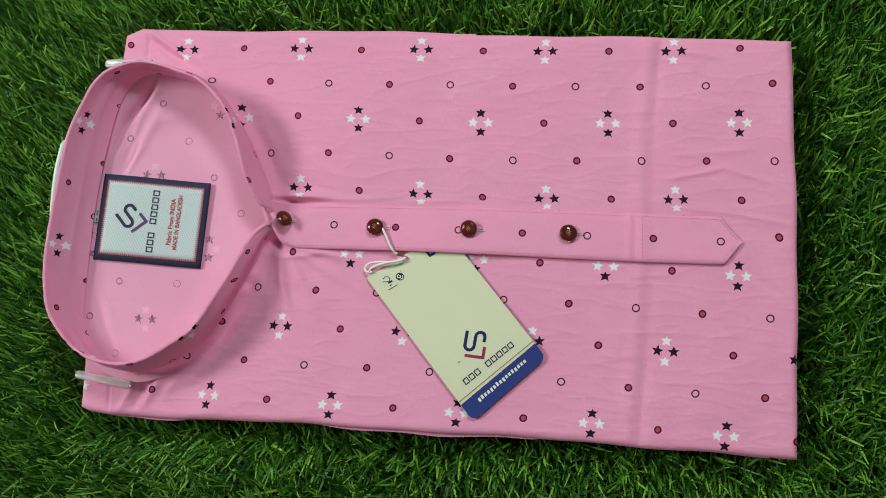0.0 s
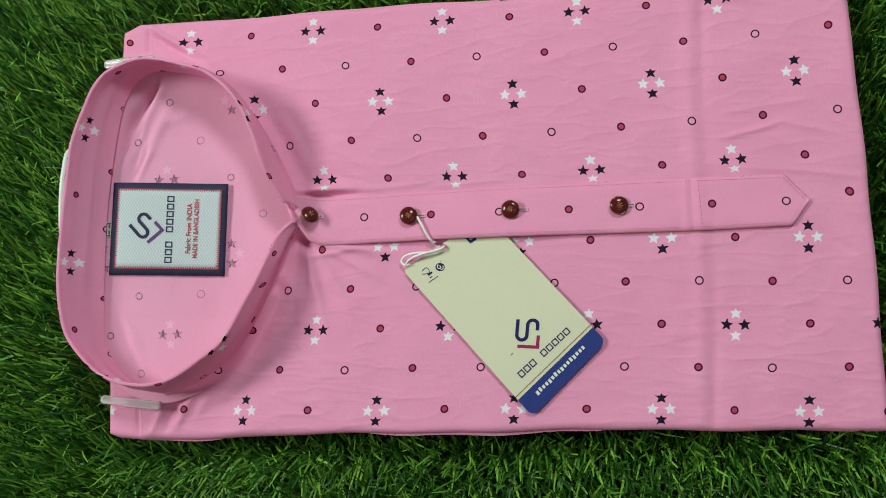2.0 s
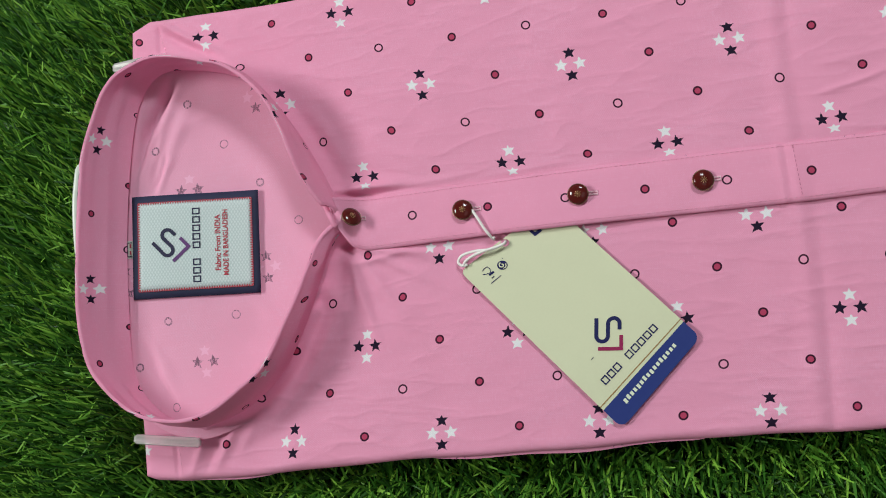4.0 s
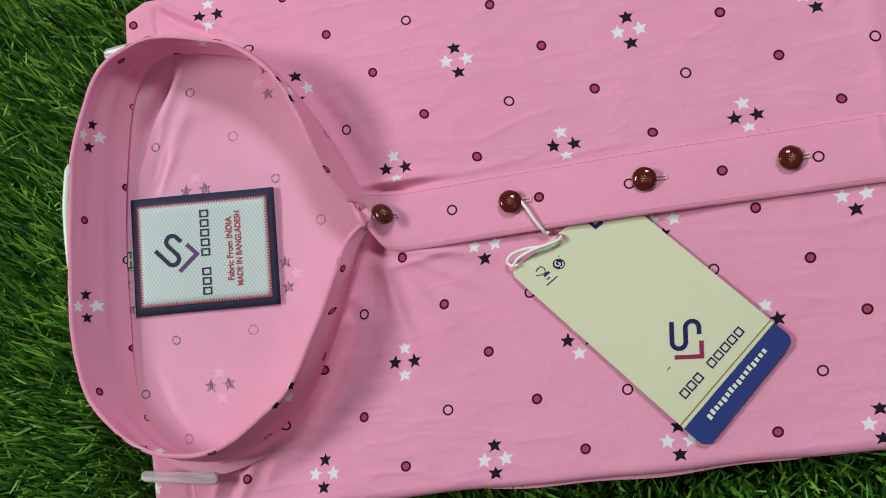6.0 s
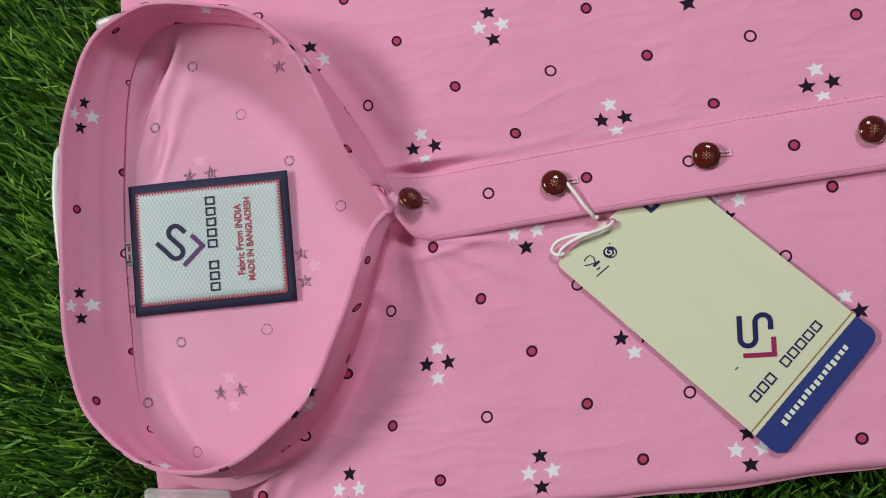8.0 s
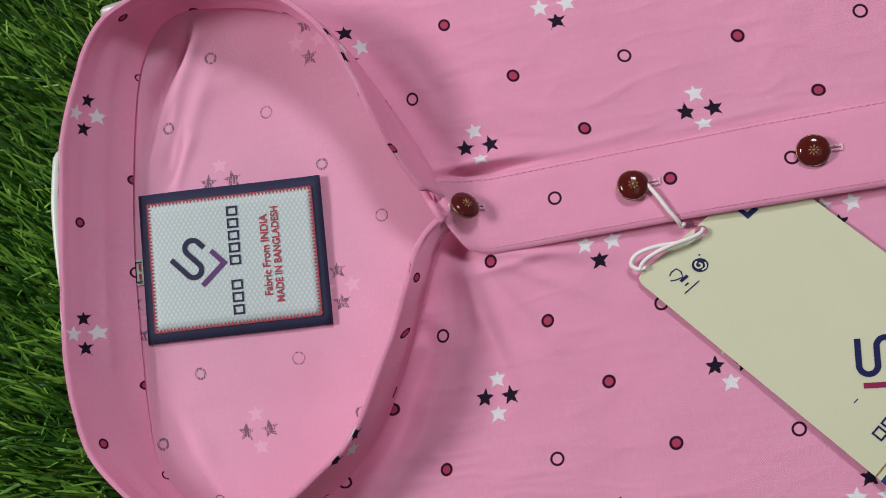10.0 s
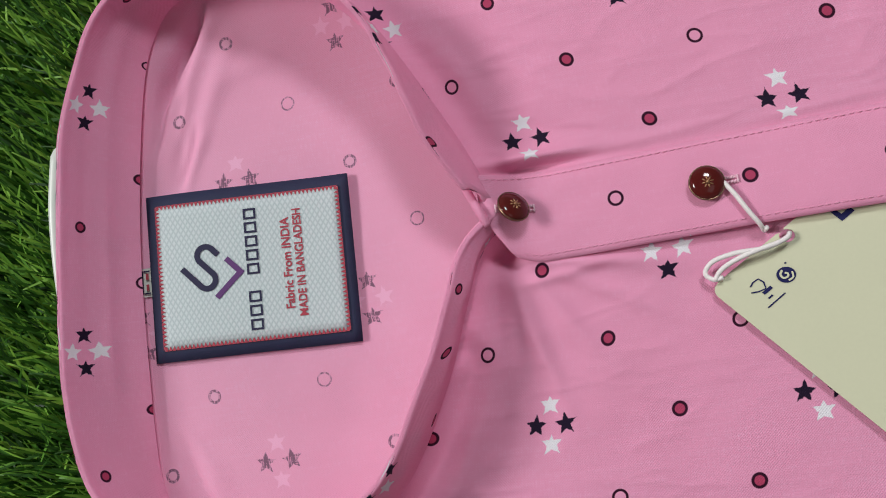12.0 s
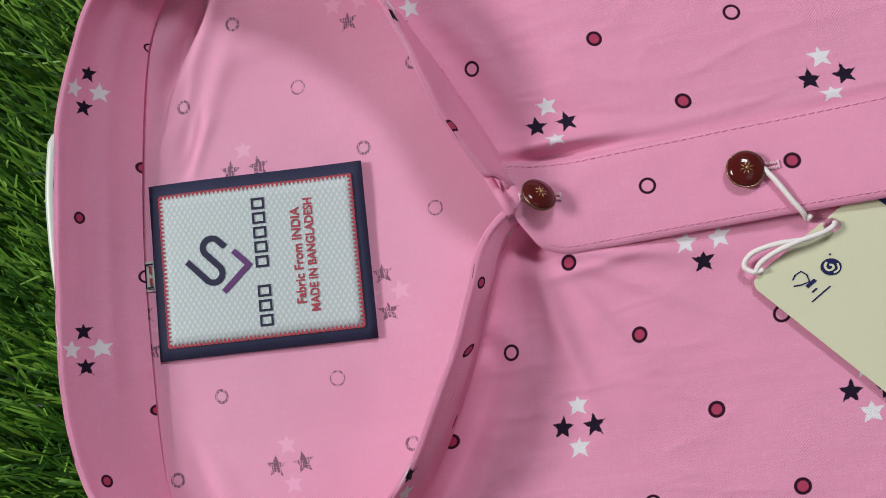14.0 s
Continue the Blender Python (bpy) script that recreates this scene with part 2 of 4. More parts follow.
def thing(name, label, category, group="", kind="", at=(0, 0, 0)):
    ob = new(name)
    ob.location = at
    ob.empty_display_size = 0.02
    return tagged(ob, label, category, group, kind)


def catmull(points, count, closed=False):
    """A smooth curve through a few points, in equal steps of its length."""
    p = np.asarray(points, dtype=float)
    k = len(p)
    out = []
    for i in range(k if closed else k - 1):
        a, b, c, d = (p[(i + j) % k] if closed else p[min(max(i + j, 0), k - 1)] for j in (-1, 0, 1, 2))
        for s in np.linspace(0, 1, 24, endpoint=False):
            out.append(0.5 * (2 * b + (c - a) * s + (2 * a - 5 * b + 4 * c - d) * s * s + (3 * b - a - 3 * c + d) * s ** 3))
    out.append(p[0] if closed else p[-1])
    out = np.array(out)
    run = np.concatenate([[0], np.cumsum(np.linalg.norm(np.diff(out, axis=0), axis=1))])
    want = np.linspace(0, run[-1], count + (1 if closed else 0))[:count]
    return np.stack([np.interp(want, run, out[:, j]) for j in range(p.shape[1])], 1)


def grid_faces(nu, nv, wrap=False):
    f = []
    for i in range(nu if wrap else nu - 1):
        for j in range(nv - 1):
            a, b = i * nv + j, ((i + 1) % nu) * nv + j
            f.append((a, b, b + 1, a + 1))
    return f


def inside(px, py, loop):
    """Which points lie inside a closed polygon."""
    res = np.zeros(px.shape, dtype=bool)
    x0, y0 = loop[:, 0], loop[:, 1]
    x1, y1 = np.roll(x0, -1), np.roll(y0, -1)
    for a, b, c, d in zip(x0, y0, x1, y1):
        hit = (b > py) != (d > py)
        with np.errstate(divide="ignore", invalid="ignore"):
            res ^= hit & (px < (c - a) * (py - b) / (d - b + 1e-15) + a)
    return res


def nearest(px, py, loop):
    """Distance to a polyline's points, and which point is nearest."""
    best = np.full(px.shape, 1e9)
    which = np.zeros(px.shape, dtype=int)
    for i, (a, b) in enumerate(loop[:, :2]):
        d = np.hypot(px - a, py - b)
        m = d < best
        best[m], which[m] = d[m], i
    return best, which


def tube(points, radius, sides=8, closed=False):
    """Vertices and faces of a round cord along points."""
    p = np.asarray(points, dtype=float)
    t = np.gradient(p, axis=0)
    t /= np.linalg.norm(t, axis=1)[:, None] + 1e-12
    up = np.array([0.0, 0.0, 1.0])
    n1 = np.cross(t, up)
    bad = np.linalg.norm(n1, axis=1) < 1e-3
    n1[bad] = np.cross(t[bad], np.array([1.0, 0, 0]))
    n1 /= np.linalg.norm(n1, axis=1)[:, None]
    n2 = np.cross(n1, t)
    rr = np.broadcast_to(np.asarray(radius, dtype=float), (len(p),))
    ang = np.linspace(0, 2 * math.pi, sides, endpoint=False)
    v = p[:, None, :] + rr[:, None, None] * (np.cos(ang)[None, :, None] * n1[:, None, :] + np.sin(ang)[None, :, None] * n2[:, None, :])
    f = []
    for i in range(len(p) - 1):
        for j in range(sides):
            a, b = i * sides + j, i * sides + (j + 1) % sides
            f.append((a, b, b + sides, a + sides))
    f.append(tuple(range(sides))[::-1])
    f.append(tuple(range((len(p) - 1) * sides, len(p) * sides)))
    return v.reshape(-1, 3), f


def join(pieces):
    verts, faces, base = [], [], 0
    for v, f in pieces:
        verts.append(np.asarray(v))
        faces += [tuple(i + base for i in q) for q in f]
        base += len(v)
    return np.concatenate(verts), faces, None


def slab(outline, z0, z1):
    """A flat plate with the given outline (x, y), from z0 to z1."""
    k = len(outline)
    v = [(x, y, z0) for x, y in outline] + [(x, y, z1) for x, y in outline]
    f = [tuple(range(k))[::-1], tuple(range(k, 2 * k))]
    f += [(i, (i + 1) % k, k + (i + 1) % k, k + i) for i in range(k)]
    return np.array(v, dtype=float), f


def rounded(x0, y0, x1, y1, r, steps=6):
    out = []
    for cx, cy, a in ((x1 - r, y1 - r, 0), (x0 + r, y1 - r, 90), (x0 + r, y0 + r, 180), (x1 - r, y0 + r, 270)):
        for s in range(steps + 1):
            t = radians(a + 90 * s / steps)
            out.append((cx + r * math.cos(t), cy + r * math.sin(t)))
    return out


def fbm(x, y, scale, seed=0.0, octaves=3):
    v = np.empty(x.shape)
    it = np.nditer([x, y], flags=["multi_index"])
    for a, b in it:
        v[it.multi_index] = noise.fractal(Vector((float(a) * scale + seed, float(b) * scale - seed, seed)), 1.0, 2.0, octaves)
    return v


# ---- room: unseen, added to close the place and bounce the lamps' light ----
def wall_box(name, x0, y0, z0, x1, y1, z1, material, label, category):
    v, f = slab([(x0, y0), (x1, y0), (x1, y1), (x0, y1)], z0, z1)
    return tagged(part(name, (v, f, None), material, None, smooth=False), label, category, kind="structure")


wall_box("floor", -2.2, -2.2, -0.06, 2.2, 2.2, -0.008, FLOOR, "plain grey floor, unseen, closing the room", "floor")
wall_box("wall_north", -2.2, 2.2, -0.06, 2.2, 2.3, 2.7, WALL, "plain painted wall, unseen, closing the room", "wall")
wall_box("wall_south", -2.2, -2.3, -0.06, 2.2, -2.2, 2.7, WALL, "plain painted wall, unseen, closing the room", "wall")
wall_box("wall_east", 2.2, -2.3, -0.06, 2.3, 2.3, 2.7, WALL, "plain painted wall, unseen, closing the room", "wall")
wall_box("wall_west", -2.3, -2.3, -0.06, -2.2, 2.3, 2.7, WALL, "plain painted wall, unseen, closing the room", "wall")
wall_box("ceiling", -2.3, -2.3, 2.7, 2.3, 2.3, 2.8, WALL, "plain ceiling, unseen, closing the room", "ceiling")
wall_box("ground", -0.66, -0.68, -0.008, 0.80, 0.48, 0.0, BACKING, "dark woven backing of the artificial turf mat", "turf mat")

# ---- the shirt's outline, in millimetres on its face ----
EDGE_BOTTOM = np.array([(-130, -236), (-124, -238.5), (-110, -240.2), (-19, -238.5), (140, -238.7), (267, -240.7), (306, -242.4)])
EDGE_TOP = np.array([(-124, 9.0), (-112.5, 14.4), (-60, 13.3), (40, 12.6), (115, 11.8), (220, 10.2), (303.5, 9.1)])


def edge_left(v):
    return -130 + 6 * v - 2.5 * math.sin(math.pi * v)


def edge_right(v):
    return 306 - 2.4 * v + 2.2 * math.sin(math.pi * v) + 0.35 * math.sin(v * 23)


def y_bottom(x):
    return np.interp(x, EDGE_BOTTOM[:, 0], EDGE_BOTTOM[:, 1]) + 0.45 * np.sin(x / 23 + 1) + 0.3 * np.sin(x / 9.5)


def y_top(x):
    return np.interp(x, EDGE_TOP[:, 0], EDGE_TOP[:, 1]) + 0.5 * np.sin(x / 27) + 0.3 * np.sin(x / 11 + 2)


def outline_loop(grow=0.0, seed=0.0, wobble=0.0, x_from=None, x_to=None):
    """The folded shirt's outline in metres, counter-clockwise."""
    pts = []
    xa = np.linspace(-130, 306, 110)
    pts += [(x, float(y_bottom(x))) for x in xa]
    pts += [(edge_right(v), -242 + 251 * v) for v in np.linspace(0.01, 0.99, 60)]
    pts += [(x, float(y_top(x))) for x in np.linspace(303.5, -124, 110)]
    pts += [(edge_left(v), -236 + 245 * v) for v in np.linspace(0.99, 0.01, 60)]
    p = np.array(pts) * MM
    mid = np.array([0.09, -0.115])
    half = np.array([0.218, 0.126])
    p += np.sign(p - mid) * np.clip(np.abs(p - mid) / half, 0, 1) ** 6 * grow
    if wobble:
        for i, (x, y) in enumerate(p):
            p[i] += (mid - p[i]) / np.linalg.norm(p[i] - mid) * wobble * noise.noise(Vector((x * 18 + seed, y * 18, seed)))
    return p


# collar: rim and base from the front's upper end round the back to its lower end (millimetres)
RIM = [(-15, -106, 18), (-25, -88, 25), (-36, -55, 30), (-57, -31, 30), (-92, -20.2, 29), (-107.5, -21.5, 28), (-120.8, -29, 28), (-132.2, -48.5, 28), (-140, -75, 28), (-144.2, -112, 28), (-144.8, -148, 28),
       (-142.6, -169, 28), (-138.2, -180.5, 28), (-130.2, -190.3, 28), (-119.0, -199.6, 28), (-104, -205, 28.5), (-88, -205.4, 29), (-73.5, -201, 29.5), (-61, -193.8, 30), (-47, -182, 29), (-33.5, -160, 27), (-25.5, -141, 22), (-20, -124.5, 14), (-13.5, -116.5, 11), (-5, -112, 8)]
BASE = [(-8, -112, 6), (-17.5, -87, 5.5), (-34, -56, 7), (-56, -30.5, 8), (-89, -20.8, 9), (-104.5, -23.5, 10.5), (-114, -35, 11), (-119.6, -51, 11), (-124.4, -80, 11), (-127.4, -112, 11), (-128.4, -150, 11),
        (-128.2, -168, 11), (-127.2, -179, 11), (-124, -189, 10.5), (-116, -200, 9.5), (-105, -207.5, 9), (-90, -211, 8), (-74, -207, 7.5), (-60, -199.5, 7.5), (-45, -185.5, 7), (-31, -161, 6.5), (-23, -141, 5), (-17, -126.5, 3), (-11.5, -119.2, 1.2), (-4, -115, 0.5)]
NB = 240
both = catmull(np.concatenate([RIM, BASE], 1), NB) * MM
rim, base = both[:, :3], both[:, 3:]


def neck_lift(px, py):
    """How far the cloth rises towards the collar."""
    d, w = nearest(px, py, base[:NB - 26])
    return base[w, 2] * np.exp(-(d / (0.004 + 0.36 * base[w, 2])) ** 1.25), d, w


def face_height(px, py, folds=1.0):
    """Height of the shirt's face (metres over TOP) at px, py in metres."""
    lift, d, w = neck_lift(px, py)
    z = 0.0010 * fbm(px, py, 13.0, 3.1) + 0.0003 * fbm(px, py, 60.0, 7.7)
    # soft, sharp-topped creases left from folding
    z += 0.0003 * (1 - np.abs(fbm(px * 0.5 + py * 0.15, py * 1.7, 30.0, 11.3, 2))) ** 6 - 0.0002
    z += 0.0003 * (1 - np.abs(fbm(px * 0.28 + py * 0.04, py, 75.0, 21.0, 3))) ** 9
    X, Y = px * 1000, py * 1000
    pressed = np.exp(-(((X - 106) / 62) ** 2 + ((Y + 175) / 50) ** 2) ** 2)   # flat under the card
    z = lift + z * (1 - 0.7 * pressed)
    share = w / NB
    beside = np.exp(-((share - 0.84) / 0.07) ** 2)
    z += beside * (0.0026 * np.exp(-((d - 0.0130) / 0.0038) ** 2) - 0.0022 * np.exp(-((d - 0.0050) / 0.0032) ** 2))
    beside = np.exp(-((share - 0.08) / 0.06) ** 2)
    z += beside * (0.0012 * np.exp(-((d - 0.013) / 0.0035) ** 2) - 0.0016 * np.exp(-((d - 0.005) / 0.0035) ** 2))
    # pressed folds and pulls in the cloth
    crease = 222 + 0.03 * (Y + 115) + 1.5 * np.sin(Y / 31)
    z -= 0.0009 * np.exp(-((X - crease) / 3.0) ** 2) * (0.6 + 0.4 * np.sin(Y / 47 + 1))
    z += 0.0009 * np.exp(-((X - crease + 8) / 4.5) ** 2)
    z += folds * 0.0040 * np.exp(-np.abs((Y + 97.2) / 2.0) ** 1.6) * np.exp(-((X - 5) / 15) ** 2)
    z -= folds * 0.0024 * np.exp(-((Y + 100.4) / 1.2) ** 2) * np.exp(-((X - 6) / 18) ** 2)
    for ang, off, amp, wid in ((-8, 3, 1.9, 2.0), (-30, 4, 1.3, 2.6), (-58, 1, 1.4, 3.2), (-76, -4, 1.7, 2.8), (-92, -7, 1.2, 2.8)):
        ca, sa = math.cos(radians(ang)), math.sin(radians(ang))
        u, v = (X + 4) * ca + (Y + 132) * sa, -(X + 4) * sa + (Y + 132) * ca - off
        z += folds * 0.001 * amp * np.exp(-(v / wid) ** 2) * np.exp(-((u - 20) / 22) ** 2)
    z -= folds * 0.0050 * np.exp(-((X + 9) / 5.5) ** 2 - ((Y + 125) / 5.5) ** 2)   # gap at the collar's end
    z -= folds * 0.0026 * np.exp(-((X + 13) / 4.0) ** 2 - ((Y + 140) / 12) ** 2)
    # gathers beside the clips, at the shoulder and over the placket
    for ax, ay, bx, by, amp, wid in ((-89, -211, -102, -236, 1.5, 2.4), (-76, -214, -87, -233, 1.7, 2.6), (-82, -213, -94, -235, -1.0, 2.2), (-62, -209, -74, -226, 0.9, 3.0),
                                     (-107, 13, -72, -12, 2.2, 2.0), (-106, 7, -78, -13, -1.8, 2.2), (-100, 14, -60, -8, 0.8, 2.4), (-72, -12, -30, -48, 0.7, 3.0),
                                     (-9, -93, 6, -98, 1.0, 1.6), (30, -99, 62, -96, 0.7, 1.8), (70, -98, 112, -97.5, 0.6, 1.6), (-2, -86, 30, -93, -0.7, 2.4),
                                     (8, -72, 34, -88, 0.6, 2.6), (-6, -136, 20, -133, 1.2, 1.8), (18, -134, 50, -139, 0.5, 2.6),
                                     (232, -80, 262, -73, 1.1, 1.6), (262, -73, 296, -82, 0.9, 2.0), (240, -97, 300, -105, 0.9, 2.0), (270, -128, 300, -150, -0.8, 2.4), (236, -66, 280, -60, 0.6, 2.0), (226, 2, 262, -4, 0.8, 2.0),
                                     (120, -30, 150, -27, 0.3, 2.6), (150, -178, 184, -174, 0.3, 2.6), (60, -40, 90, -46, 0.3, 2.6)):
        lon = math.hypot(bx - ax, by - ay)
        ca, sa = (bx - ax) / lon, (by - ay) / lon
        u, v = (X - ax) * ca + (Y - ay) * sa, -(X - ax) * sa + (Y - ay) * ca
        v = v + 0.5 * np.sin(u / 9.0 + ax)
        z += 0.001 * amp * np.exp(-np.abs(v / wid) ** 1.7) * np.exp(-(np.abs(u - lon / 2) / (lon * 0.52)) ** 4)
    # sleeve seams
    for x0, x1, lo, hi in ((-109.5, -103, -8, 14), (-111, -109.5, -241, -212)):
        z -= 0.0008 * np.exp(-((X - (x0 + x1) / 2) / 1.2) ** 2) * ((Y > lo) & (Y < hi))
    return z


def edge_roll(d, r=0.005):
    d = np.clip(d, 0, r)
    return -(r - np.sqrt(np.maximum(r * r - (r - d) ** 2, 0)))


def settled(px, py, uv, slips, reach=0.017):
    """Shift the print by what the cloth has slipped: slips give x, y, slip in u and v, in millimetres."""
    total, weight = np.zeros(uv.shape), np.full(px.shape, 0.12)
    for x, y, du, dv in slips:
        g = np.exp(-((px - x * MM) ** 2 + (py - y * MM) ** 2) / (2 * reach ** 2))
        total = total + g[..., None] * np.array((du, dv)) * MM
        weight = weight + g
    return uv + total / weight[..., None]


SLIP_UPPER = [(-78, -2, -1.0, 3.6), (-21, -22, 1.6, -0.4), (17, -23, 1.0, 0.6), (-35, -48, -4.2, 4.9), (-1, -44, 1.8, -1.7), (-16, -71, -2.6, 4.2), (20, -69, 0, 0.8),
              (4, -91, -1.2, -1.0), (41, -92, 0.6, 0.4), (60, -69, -0.3, 0.6), (38, -47, 0.2, 1.4), (97, -70, 1.0, 1.1), (119, -94, 0.9, 1.3), (137, -71, 0, 1.0),
              (273, -92, 1.2, -1.2), (292, -19, -0.9, -2.6), (293, -67, -1.4, -1.3), (272, -45, -0.3, -0.7), (76, 0, 1.1, -0.7), (155, -1, 0.5, 0)]
SLIP_LOWER = [(-124, -229, 10.5, -2.0), (2, -133, -0.9, 1.6), (-18, -155, -2.4, 0.6), (18, -156, 1.0, 0.5), (-4, -179, 0.9, 0.7), (34, -179, 1.4, 0.6), (-38, -178, -3.5, -0.5), (-57, -199, -6.4, -2.0),
              (-25, -200, 2.0, -0.7), (-80, -221, -4.0, -2.7), (-46, -224, 2.0, 0.2), (31, -226, 0.4, 1.1), (53, -201, 0, -0.6), (231, -184, -0.8, 0.6), (265, -231, 1.1, 0.3),
              (189, -228, -1.1, -0.3), (213, -159, -1.0, -0.4), (288, -207, -0.2, -1.0), (91, -202, 0.6, -0.3)]
SLIP_BACK = [(-109, -63, 4.5, 0.4), (-93, -86, -1.4, 1.2), (-73, -63, 0.3, 0.6), (-56, -86, -1.7, 1.3), (-35, -109, -1.6, 1.8), (-55, -132, -2.3, 1.3), (-73, -155, -1.3, 1.4),
             (-109, -155, 1.8, 0.7), (-91, -179, -1.4, 1.9), (-124, -178, 8.2, 0), (-105, -200, 6.2, -1.1), (-90, -39, 5.0, 0.2)]


def print_upper(px, py):
    """Where the cloth's print lies: slightly skewed and stretched by the folding."""
    u = 0.0010 + 0.9962 * px - 0.0178 * py - 0.0515 * px * py + 0.0157 * px ** 2 - 0.6725 * py ** 2
    v = -0.0002 + 0.0166 * px + 1.0473 * py - 0.1142 * px * py - 0.0684 * px ** 2 + 0.3684 * py ** 2
    tuck = np.clip((-0.0925 - py) / 0.009, 0, 1)   # cloth taken up by the fold above the placket
    return settled(px, py, np.stack([u, v - 0.0030 * tuck ** 2], -1), SLIP_UPPER)


def print_lower(px, py):
    u = -0.0125 + 1.0266 * px - 0.0799 * py + 0.1092 * px * py - 0.0185 * px ** 2 + 0.0335 * py ** 2
    v = 0.1681 + 0.0043 * px + 0.8929 * py - 0.0219 * px * py + 0.0506 * px ** 2 - 0.2756 * py ** 2
    return settled(px, py, np.stack([u, v], -1), SLIP_LOWER)


shirt = thing("folded_shirt", "folded pink cotton shirt printed with stars and dots on grass", "shirt", at=(0, 0, TOP))


def front_panel(name, y_from, y_to, to_uv):
    """One front of the shirt: cloth from y_from to y_to (shares of the width), rolled at the edges and cut out at the neck."""
    nu, nv = 430, 180
    u = np.linspace(0, 1, nu)
    v = np.linspace(y_from, y_to, nv)
    U, V = np.meshgrid(u, v, indexing="ij")
    xl = np.array([edge_left(a) for a in v])[None, :]
    xr = np.array([edge_right(a) for a in v])[None, :]
    X = xl + (xr - xl) * U
    Y = y_bottom(X) + (y_top(X) - y_bottom(X)) * V
    px, py = X * MM, Y * MM
    d = np.minimum.reduce([(X - xl) * MM, (xr - X) * MM, (Y - y_bottom(X)) * MM, (y_top(X) - Y) * MM])
    z = face_height(px, py) * np.clip(d / 0.004, 0.25, 1) + edge_roll(d)
    shut = base[-1:, :2] + (base[:1, :2] - base[-1:, :2]) * np.linspace(0.1, 0.9, 8)[:, None]
    hole = np.concatenate([base[:, :2], shut])
    ins = inside(px, py, hole)
    dist, w = nearest(px, py, hole)
    near = ins & (dist < 0.0034)
    px[near], py[near] = hole[w[near], 0], hole[w[near], 1]
    z[near] = 0.0015
    ok = w < NB
    m = near & ok
    z[m] = base[w[m], 2]
    gone = ins & ~near
    faces = [q for q in grid_faces(nu, nv) if not any(gone.ravel()[i] for i in q)]
    verts = np.stack([px, py, z], -1).reshape(-1, 3)
    return part(name, (verts, faces, to_uv(px, py).reshape(-1, 2)), COTTON, shirt)


front_panel("front_panel", 0.485, 1.0, print_upper)
front_panel("front_panel", 0.0, 0.492, print_lower)


def folded_layer(grow, z_top, z_bottom, seed, loop=None):
    """A folded thickness of cloth below the face, with a rounded, wavy edge."""
    loop = outline_loop(grow, seed, 0.0016) if loop is None else loop
    k = len(loop)
    mid = np.array([0.09, -0.115])
    rings, uv = [], []
    for s in np.linspace(0, 1, 9):
        a = math.pi * s
        off = -0.003 + 0.003 * math.sin(a)
        zz = z_top + (z_bottom - z_top) * (0.5 - 0.5 * math.cos(a))
        p = loop + (loop - mid) / np.linalg.norm(loop - mid, axis=1)[:, None] * off
        rings.append(np.c_[p, np.full(k, zz)])
        uv.append(p + np.array([0.02 * seed, 0.013 * seed]) + (zz - z_top))
    inner = mid + (loop - mid) * (0.90 if seed != 2.0 else 0.02)
    rings.insert(0, np.c_[inner, np.full(k, z_top)])
    uv.insert(0, inner)
    v = np.stack(rings, 1).reshape(-1, 3)
    f = grid_faces(k, 10, wrap=True)
    return part("folded_layer", (v, f, np.stack(uv, 1).reshape(-1, 2)), COTTON, shirt)


folded_layer(0.0002, -0.0035, -0.0095, 1.0)
folded_layer(-0.0006, -0.0085, -0.0150, 2.0)
folded_layer(0.0004, -0.0145, -0.0225, 3.0)

edge = [(x * MM, (float(y_top(x)) + (1.3 * min(1, (x + 112) / 70) if x < 114 else -6.0)) * MM) for x in np.linspace(-112, 122, 60)]
edge += [(x * MM, (float(y_top(x)) - 30) * MM) for x in np.linspace(122, -112, 30)]
part("folded_sleeve", (*slab(edge, -0.0105, -0.0055), np.array(edge + edge)), COTTON, shirt, smooth=False)
for xa, xb, out in ((-112, -60, 0.9), (24, 158, 1.5)):
    edge = [(x * MM, (float(y_bottom(x)) - out * abs(math.sin(math.pi * (x - xa) / (xb - xa))) ** 0.5 + 0.25 * math.sin(x / 9)) * MM) for x in np.linspace(xa, xb, 48)]
    edge += [(x * MM, (float(y_bottom(x)) + 25) * MM) for x in np.linspace(xb, xa, 20)]
    part("folded_sleeve", (*slab(edge[::-1], -0.0105, -0.0055), np.array(edge[::-1] * 2)), COTTON, shirt, smooth=False)

# ---- inside of the back, seen through the neck ----
def back_height(px, py):
    t = np.clip((-0.045 - px) / 0.08, 0, 1)
    z = -0.0035 + 0.0095 * t * t * (3 - 2 * t)
    edge = np.clip((np.abs(py + 0.115) - 0.055) / 0.04, 0, 1)
    z = z + 0.004 * edge
    z += 0.0008 * fbm(px, py, 22.0, 5.5)
    X, Y = px * 1000, py * 1000
    for cx, cy, ang, amp, wid, lon in ((-108, -62, 68, 1.8, 1.8, 9), (-84, -48, 20, 0.6, 3.0, 12), (-98, -58, 64, 1.2, 3.0, 16), (-110, -70, 75, -1.6, 2.2, 12), (-60, -150, -50, 0.5, 3.5, 14), (-112, -176, -62, 0.7, 2.6, 14)):
        ca, sa = math.cos(radians(ang)), math.sin(radians(ang))
        u, v = (X - cx) * ca + (Y - cy) * sa, -(X - cx) * sa + (Y - cy) * ca
        z += 0.001 * amp * np.exp(-(v / wid) ** 2) * np.exp(-(u / lon) ** 2)
    return z


